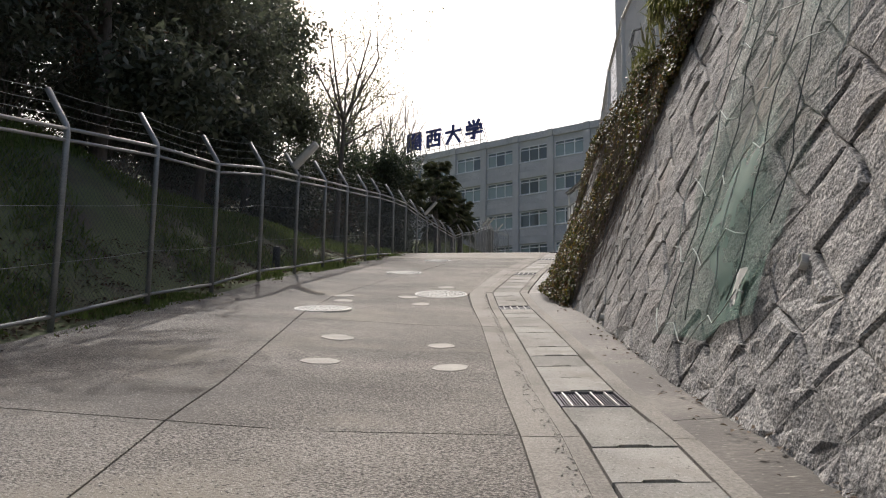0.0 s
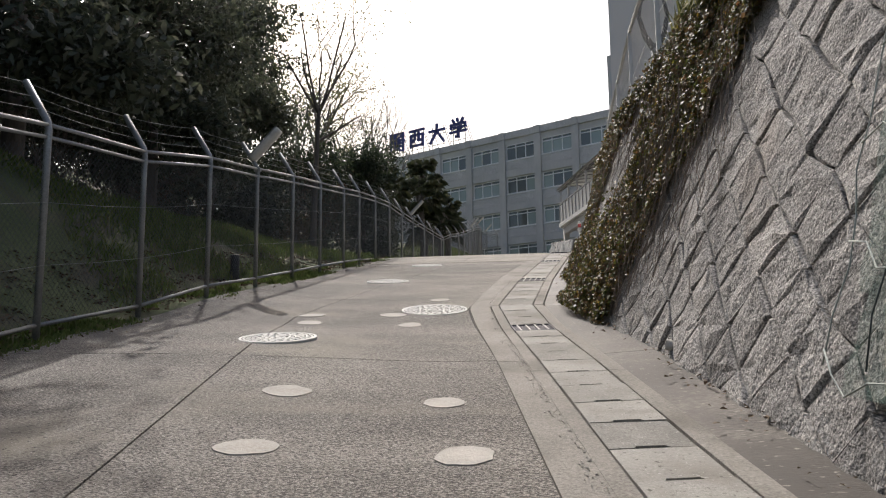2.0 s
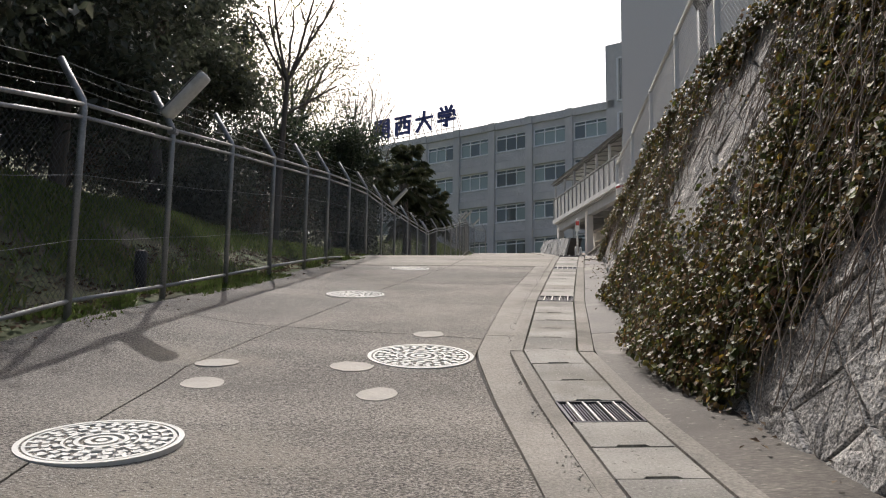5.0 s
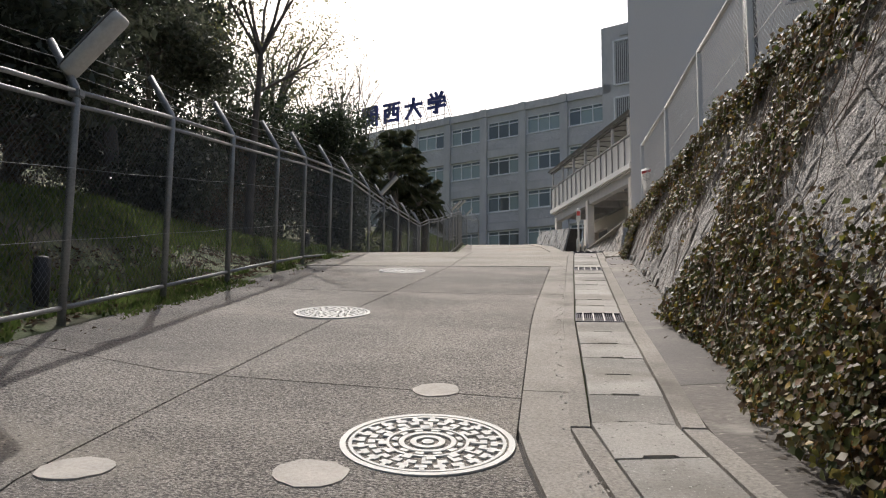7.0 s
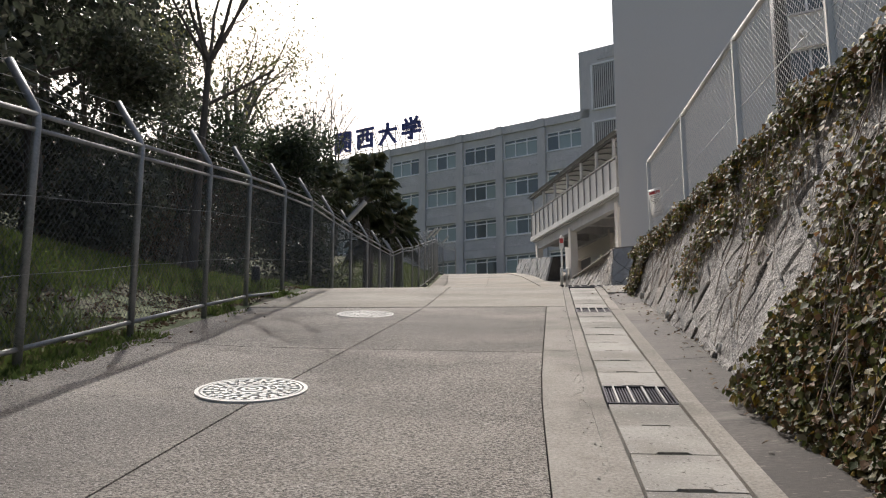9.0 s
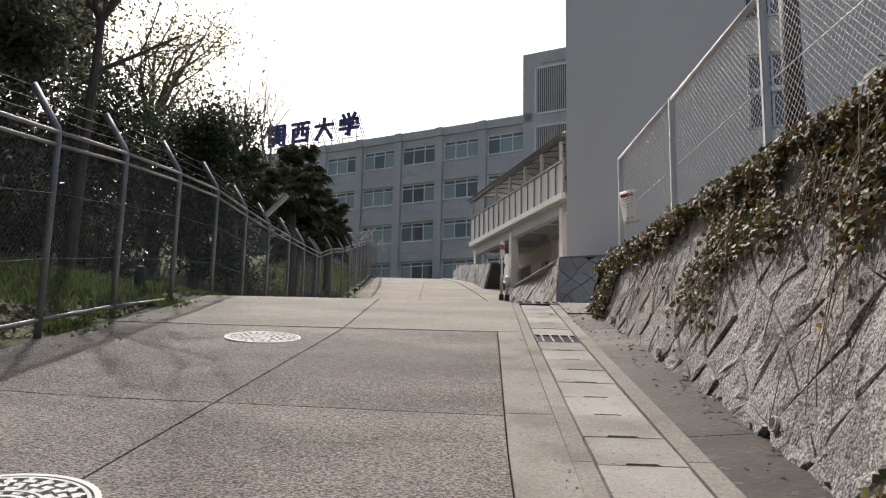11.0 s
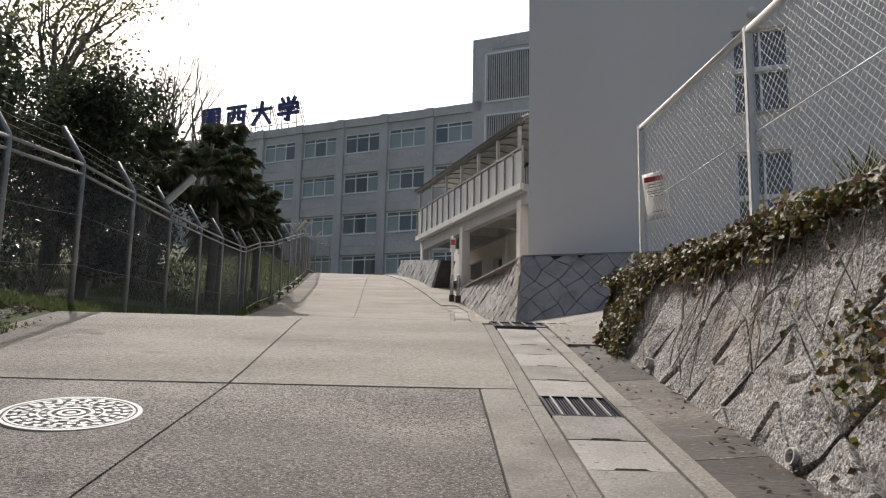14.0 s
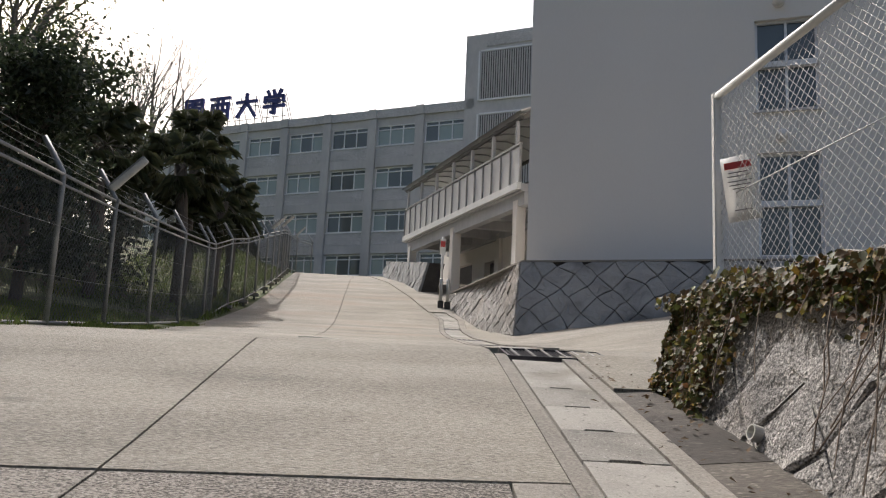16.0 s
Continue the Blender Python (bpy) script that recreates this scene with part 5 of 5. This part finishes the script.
for i, (x, y, h, s, n) in enumerate(((-10.4, 3.5, 9.5, 3.2, 14000), (-13.6, 9.0, 11.5, 3.6, 16000), (-8.9, 13.4, 8.0, 2.4, 18000), (-9.3, 9.4, 7.6, 2.3, 13000), (-9.4, 18.6, 7.0, 2.1, 13000), (-14.2, 15.0, 10.5, 3.0, 17000), (-16.5, 17.0, 13.0, 4.2, 16000), (-14.3, 20.5, 12.0, 3.0, 21000), (-17.0, 24.0, 14.0, 4.4, 17000), (-11.0, 25.2, 9.4, 2.4, 24000), (-16.5, 29.5, 13.0, 3.4, 16000), (-20, 11, 13, 5, 14000), (-23, 20, 15, 5, 14000), (-22, 31, 13, 4.5, 12000), (-15, 1.0, 11, 4, 12000), (-11.5, -4.5, 10, 3.6, 9000), (-21, 3, 13, 5, 12000), (-27, 13, 15, 6, 12000), (-26, 27, 15, 5.5, 12000), (-19, 44, 14.5, 4.2, 18000), (-17, 35, 13, 3.6, 17000), (-16.4, 39, 11.5, 2.6, 14000))):
    broadleaf(x, y, h, s, int(n * 1.3), 0.22 if h > 10 else 0.18, EVERGREEN, 40 + i, EV, clump=0.46, low=0.12)
broadleaf(-7.8, 32.4, 5.3, 0.9, 13000, 0.14, DEEPGREEN, 71, "round glossy dark-leaved tree behind the fence", clump=0.3, low=0.12)
broadleaf(-9.8, 30.0, 4.6, 1.8, 7000, 0.16, DEEPGREEN, 72, "low glossy dark-leaved tree behind the fence", clump=0.4, low=0.12)
broadleaf(-9.4, 38.0, 4.3, 2.0, 8000, 0.18, EVERGREEN, 73, EV, clump=0.45, low=0.1)
broadleaf(-12.5, 43.0, 4.4, 2.6, 8000, 0.2, EVERGREEN, 74, EV, clump=0.55, low=0.1)
broadleaf(-13.5, 36.5, 5.0, 2.4, 8000, 0.2, EVERGREEN, 75, EV, clump=0.55, low=0.1)
BB = "feathery yellow-green bamboo leaning over the fence"
for i, (x, y, h) in enumerate(((-12.4, 42.0, 11.0),)):
    broadleaf(x, y, h, 1.6, 3400, 0.15, BAMBOO, 90 + i, BB, "bamboo", clump=0.5, low=0.4, bark=PALEBARK, droop=1.2)
broadleaf(-7.8, 25.7, 9.2, 2.1, 1700, 0.10, BAMBOO, 95, "feathery bamboo-like tree with bare dark limbs and sparse yellow-green leaves", clump=0.4, low=0.42, droop=1.0, thick=0.55)
BT = "tall leafless tree with fine upright twigs"
for i, (x, y, h, ln, wd) in enumerate(((-14.8, 72, 17.5, 0.5, 0.26), (-16.3, 70, 18.5, 0.6, 0.26), (-17.8, 73, 19.5, 0.2, 0.28), (-19.8, 70, 18, 0.8, 0.3), (-22.5, 68, 18, -0.3, 0.35), (-26, 64, 17, 0.3, 0.4), (-14.0, 58, 12, 0.4, 0.24), (-11.6, 27.5, 8.0, 1.2, 0.4), (-9.8, 29.5, 6.5, 0.6, 0.4))):
    bare_tree(x, y, ground_z(x, y), h, 120 + i, BT, ln, wide=wd)


def fan_palm(x, y, height, seed, heads=1):
    """A windmill palm: shaggy trunk and a head of stiff fans."""
    g = random.Random(seed)
    z = ground_z(x, y)
    thing = empty("fan_palm", "shaggy windmill palm with drooping dark fans", "palm", group="palms behind the fence")
    rod("trunk", [(x, y, z - 0.2), (x + 0.05, y, z + height * 0.5), (x + g.uniform(-.2, .2), y, z + height)], [0.13, 0.15, 0.17], BARK, thing, 9)
    top = Vector((x, y, z + height))
    v, f, sv, sf = [], [], [], []
    for i in range(34):
        a, e = i * 2.4, g.uniform(-0.9, 1.2)
        d = Vector((math.cos(a) * math.cos(e), math.sin(a) * math.cos(e), math.sin(e)))
        stalk = g.uniform(0.5, 0.95)
        hub = top + d * stalk + Vector((0, 0, -0.12 if e < 0.2 else 0))
        tube([top, top + d * stalk * 0.5 + Vector((0, 0, 0.05)), hub], 0.012, 4, sv, sf, cap=False)
        side = d.cross(Vector((0, 0, 1))).normalized()
        up = side.cross(d)
        for k in range(17):
            b = -1.9 + 3.8 * k / 16
            w = (d * math.cos(b) + side * math.sin(b)).normalized()
            ln = g.uniform(0.42, 0.62)
            across = w.cross(up).normalized() * 0.022
            m1 = hub + w * ln * 0.6 + up * 0.02
            tip = hub + w * ln + Vector((0, 0, -0.16 - g.uniform(0, 0.12)))
            o = len(v)
            v += [hub, m1 + across, tip, m1 - across]
            f += [(o, o + 1, o + 2), (o, o + 2, o + 3)]
    made("stalk", sv, sf, PALEBARK, thing, shade=True)
    made("fan_head", v, f, PALM, thing)
    return thing


for i, (x, y, h) in enumerate(((-7.9, 36.5, 3.7), (-6.5, 39.0, 3.8), (-6.0, 41.5, 3.0), (-7.1, 43.0, 4.7), (-5.9, 43.5, 2.2), (-6.6, 40.2, 2.4), (-8.6, 40.5, 3.2))):
    fan_palm(x, y, h, 200 + i)

# ---- undergrowth, grass, litter ----
def scatter(name, label, category, count, box4, size, material, seed, test=None, slim=0.16, height=None, lift=0.0, stand=True):
    g = np.random.default_rng(seed)
    x0, x1, y0, y1 = box4
    c, s = [], []
    while len(c) < count:
        x, y = g.uniform(x0, x1), g.uniform(y0, y1)
        if test and not test(x, y, g):
            continue
        k = g.uniform(*size)
        c.append((x, y, (height or ground_z)(x, y) + (k * 0.35 if stand else 0.012) + lift))
        s.append(k)
    c, s = np.array(c), np.array(s)
    n = g.normal(size=(count, 3))
    n[:, 2] = n[:, 2] * 0.15 if stand else np.abs(n[:, 2]) + 1.5
    vv, tt = leaves(c, s, n, -2.2 if stand else 0.0, slim, seed, 0.15)
    return tagged(leaf_object(name, vv, tt, material), label, category, kind="stuff")


scatter("grass", "rough green grass on the bank behind the fence", "grass", 90000, (-10.2, -5.6, 1.0, 34.0), (0.08, 0.24), GRASS, 31, lambda x, y, g: noise.noise((x * 0.6, y * 0.5, 2)) + 0.25 * (-x - 6.6) + (0.9 if y > 22 else 0.0) > g.uniform(-0.2, 0.5))
scatter("verge_weeds", "low green weeds along the foot of the fence", "weeds", 15000, (-5.45, -4.8, 4.0, 34.5), (0.03, 0.11), GRASS, 32, lambda x, y, g: noise.noise((x * 1.5, y * 0.9, 7)) > g.uniform(-0.1, 0.35), slim=0.4)
scatter("leaf_litter", "brown dead leaves on the bank", "leaf litter", 12000, (-6.7, -5.15, 1.0, 26.0), (0.03, 0.09), DRYLEAF, 33, slim=0.6, stand=False)
scatter("far_grass", "bright grass beside the far fence", "grass", 9000, (-9.0, -5.1, 36.0, 62.0), (0.1, 0.3), GRASS, 34)

scatter("terrace_grass", "yellow-green grass behind the fence on the wall", "grass", 7000, (0.95, 2.6, 8.0, 21.0), (0.15, 0.5), TALLGRASS, 35, lambda x, y, g: noise.noise((x * 0.8, y * 0.7, 9)) > g.uniform(-0.35, 0.2), slim=0.07, height=lambda x, y: WALL_TOP)


def shrub(x, y, h, seed, material, count=900, leaf=0.09):
    g = random.Random(seed)
    z = ground_z(x, y)
    thing = empty("shrub", "thin twiggy undergrowth shrub behind the fence", "shrub", group="undergrowth behind the fence")
    v, f, tips = [], [], []
    for i in range(7):
        a = 6.283 * i / 7 + g.uniform(-0.3, 0.3)
        branch(v, f, tips, (x + g.uniform(-.1, .1), y + g.uniform(-.1, .1), z - 0.05), (math.cos(a) * 0.4, math.sin(a) * 0.4, 1), h * g.uniform(0.45, 0.65), 0.012, 3, g, 0.5, 0.15, 4, (2, 3), 0.7)
    made("stem", v, f, PALEBARK if material is DRYLEAF else BARK, thing, shade=True)
    ng = np.random.default_rng(seed)
    tips = np.array([tuple(t) for t in tips])
    c = tips[ng.integers(0, len(tips), count)] + ng.normal(size=(count, 3)) * 0.1
    vv, tt = leaves(c, ng.uniform(leaf * 0.6, leaf * 1.3, count), ng.normal(size=(count, 3)) + np.array([0, 0, 0.6]), 0.6, 0.5, seed)
    leaf_object("foliage", vv, tt, material, thing)


sg = random.Random(77)
for i in range(64):
    y = 2.0 + i * 0.55
    shrub(-8.8 - (sg.uniform(0, 3.5) if i % 2 else sg.uniform(3.5, 7.5)), y + sg.uniform(-0.6, 0.6), sg.uniform(1.8, 3.4), 300 + i, sg.choice((EVERGREEN, DEEPGREEN, DRYLEAF, DRYLEAF)))
for x, y, h in ((-5.75, 14.9, 0.42), (-5.8, 23.6, 0.4)):
    st = tagged(rod("stake", [(x, y, ground_z(x, y) - 0.1), (x, y, ground_z(x, y) + h), (x, y, ground_z(x, y) + h + 0.02)], [0.08, 0.075, 0.05], BLACKPIPE, sides=10), "short dark stake in the bank behind the fence", "stake", group="dark stakes")

# fallen leaves on the apron by the wall
g = np.random.default_rng(55)
c = []
for _ in range(420):
    y = g.uniform(3.0, 23.5)
    x = wall_x(y) - abs(g.normal(0, 0.14)) + 0.02
    if y > 20.5:
        x -= g.uniform(0, 0.35)
    c.append((x, y, road_z(y) + 0.045))
for _ in range(160):
    y = g.uniform(2.0, 24.0)
    c.append((-4.95 + abs(g.normal(0, 0.25)), y, surf_z(-4.8, y) + 0.012))
vv, tt = leaves(np.array(c), g.uniform(0.02, 0.06, len(c)), np.c_[g.normal(0, 0.3, (len(c), 2)), np.ones(len(c))], 0, 0.6, 56)
tagged(leaf_object("fallen_leaves", vv, tt, DRYLEAF), "scattered brown fallen leaves along the road edges", "leaf litter", kind="stuff")

# crumbled mortar along the gutter's edge
v, f = [], []
cg = random.Random(91)
for _ in range(520):
    y = cg.uniform(2.0, 11.8) if cg.random() < 0.8 else cg.uniform(12, 20.5)
    x = lid_x(y) - LIP - abs(cg.gauss(0.01, 0.035)) - 0.01
    r = cg.uniform(0.003, 0.009)
    o = len(v)
    c = Vector((x, y, surf_z(x, y) + 0.006 + r * 0.3))
    v += [c + Vector((r * cg.uniform(0.6, 1.2), 0, 0)), c + Vector((0, r * cg.uniform(0.8, 1.6), 0)), c - Vector((r * cg.uniform(0.6, 1.2), 0, 0)), c - Vector((0, r * cg.uniform(0.8, 1.6), 0)), c + Vector((0, 0, r * 0.8)), c - Vector((0, 0, r * 0.6))]
    f += [(o, o + 1, o + 4), (o + 1, o + 2, o + 4), (o + 2, o + 3, o + 4), (o + 3, o, o + 4), (o + 1, o, o + 5), (o + 2, o + 1, o + 5), (o + 3, o + 2, o + 5), (o, o + 3, o + 5)]
tagged(made("crumbled_mortar", v, f, PATCH), "crumbs of broken mortar along the gutter edge", "rubble", kind="stuff")

# ---- stones of the walls, last ----
stones(wall, wall_point, -6.0, 22.55, lambda y: road_z(y), lambda y: WALL_TOP + 0.02, 0.29, 0.235, 0.045, STONE, 0.03, 0.03, 5, None, single=lambda y: 1.5 < y < 21.5)
base_wall = empty("annex_base_wall", "battered base wall of dressed grey stone in diamond courses", "stone wall", kind="structure")
C0 = Vector((1.85, 34.75, 5.0))
SD = Vector((-0.13, 0.99, 0)).normalized()


def front_at(u, v, out=0.0):
    return C0 + AD * u + Vector((0.02, 0.33, 0)) * (v - 0.0) * 0.95 + Vector((0.12, 0, 0)) * v + Vector((0, 0, v)) + AN * out


def side_at(u, v, out=0.0):
    return C0 + SD * u + (Vector((0.02, 0.33, 0)) * 0.95 + Vector((0.12, 0, 0))) * v + Vector((0.22, 0, 0)) * v * min(1.0, u / 3) + Vector((0, 0, v)) + Vector((-1, -0.1, 0)) * out


top = 2.12
for at, wd in ((front_at, 12.0), (side_at, 8.6)):
    for ua, ub in ((0.0, 3.0), (3.0, wd)):
        v = [at(ua, -0.6, -0.06), at(ub, -0.6, -0.06), at(ub, top, -0.06), at(ua, top, -0.06)]
        v += [p + Vector((0.8, 0.8, 0)) for p in v]
        made("wall_core", v, [(0, 1, 2, 3), (7, 6, 5, 4), (0, 4, 5, 1), (3, 2, 6, 7), (1, 5, 6, 2), (0, 3, 7, 4)], MORTAR, base_wall)
stones(base_wall, front_at, 0.0, 9.5, lambda u: -0.2, lambda u: top, 0.31, 0.3, 0.09, STONE2, 0.03, 0.02, 9, None)
stones(base_wall, side_at, 0.0, 8.4, lambda u: -0.2, lambda u: top, 0.34, 0.2, 0.05, STONE, 0.05, 0.05, 10, None)
v = [front_at(0, top, 0.02), front_at(12, top, 0.02), front_at(12, top, -1.5), side_at(8.6, top, -0.6), side_at(8.6, top, 0.02)]
v2 = [p + Vector((0, 0, 0.04)) for p in v]
made("coping", v + v2, [(0, 1, 2, 3, 4)[::-1], (5, 6, 7, 8, 9)] + [(i, (i + 1) % 5, (i + 1) % 5 + 5, i + 5) for i in range(5)], STRIP, base_wall)
low = empty("low_stone_wall", "low rubble stone wall below the footbridge", "stone wall", kind="structure")
L0, LD = Vector((0.55, 46.8, 6.9)), Vector((-0.12, 0.98, 0.13)).normalized()


def low_at(u, v, out=0.0):
    return L0 + LD * u + Vector((0.25 * v, 0.05 * v, v)) + Vector((-1, -0.1, 0.2)) * out


v = [low_at(0, -0.5, -0.06), low_at(10, -0.5, -0.06), low_at(10, 1.7, -0.06), low_at(0, 1.7, -0.06)]
v += [p + Vector((0.6, 0.1, 0)) for p in v]
made("wall_core", v, [(0, 1, 2, 3), (7, 6, 5, 4), (0, 4, 5, 1), (3, 2, 6, 7), (1, 5, 6, 2), (0, 3, 7, 4)], MORTAR, low)
stones(low, low_at, 0.0, 10.0, lambda u: -0.3, lambda u: 1.7, 0.36, 0.3, 0.05, STONE2, 0.08, 0.05, 12, None)
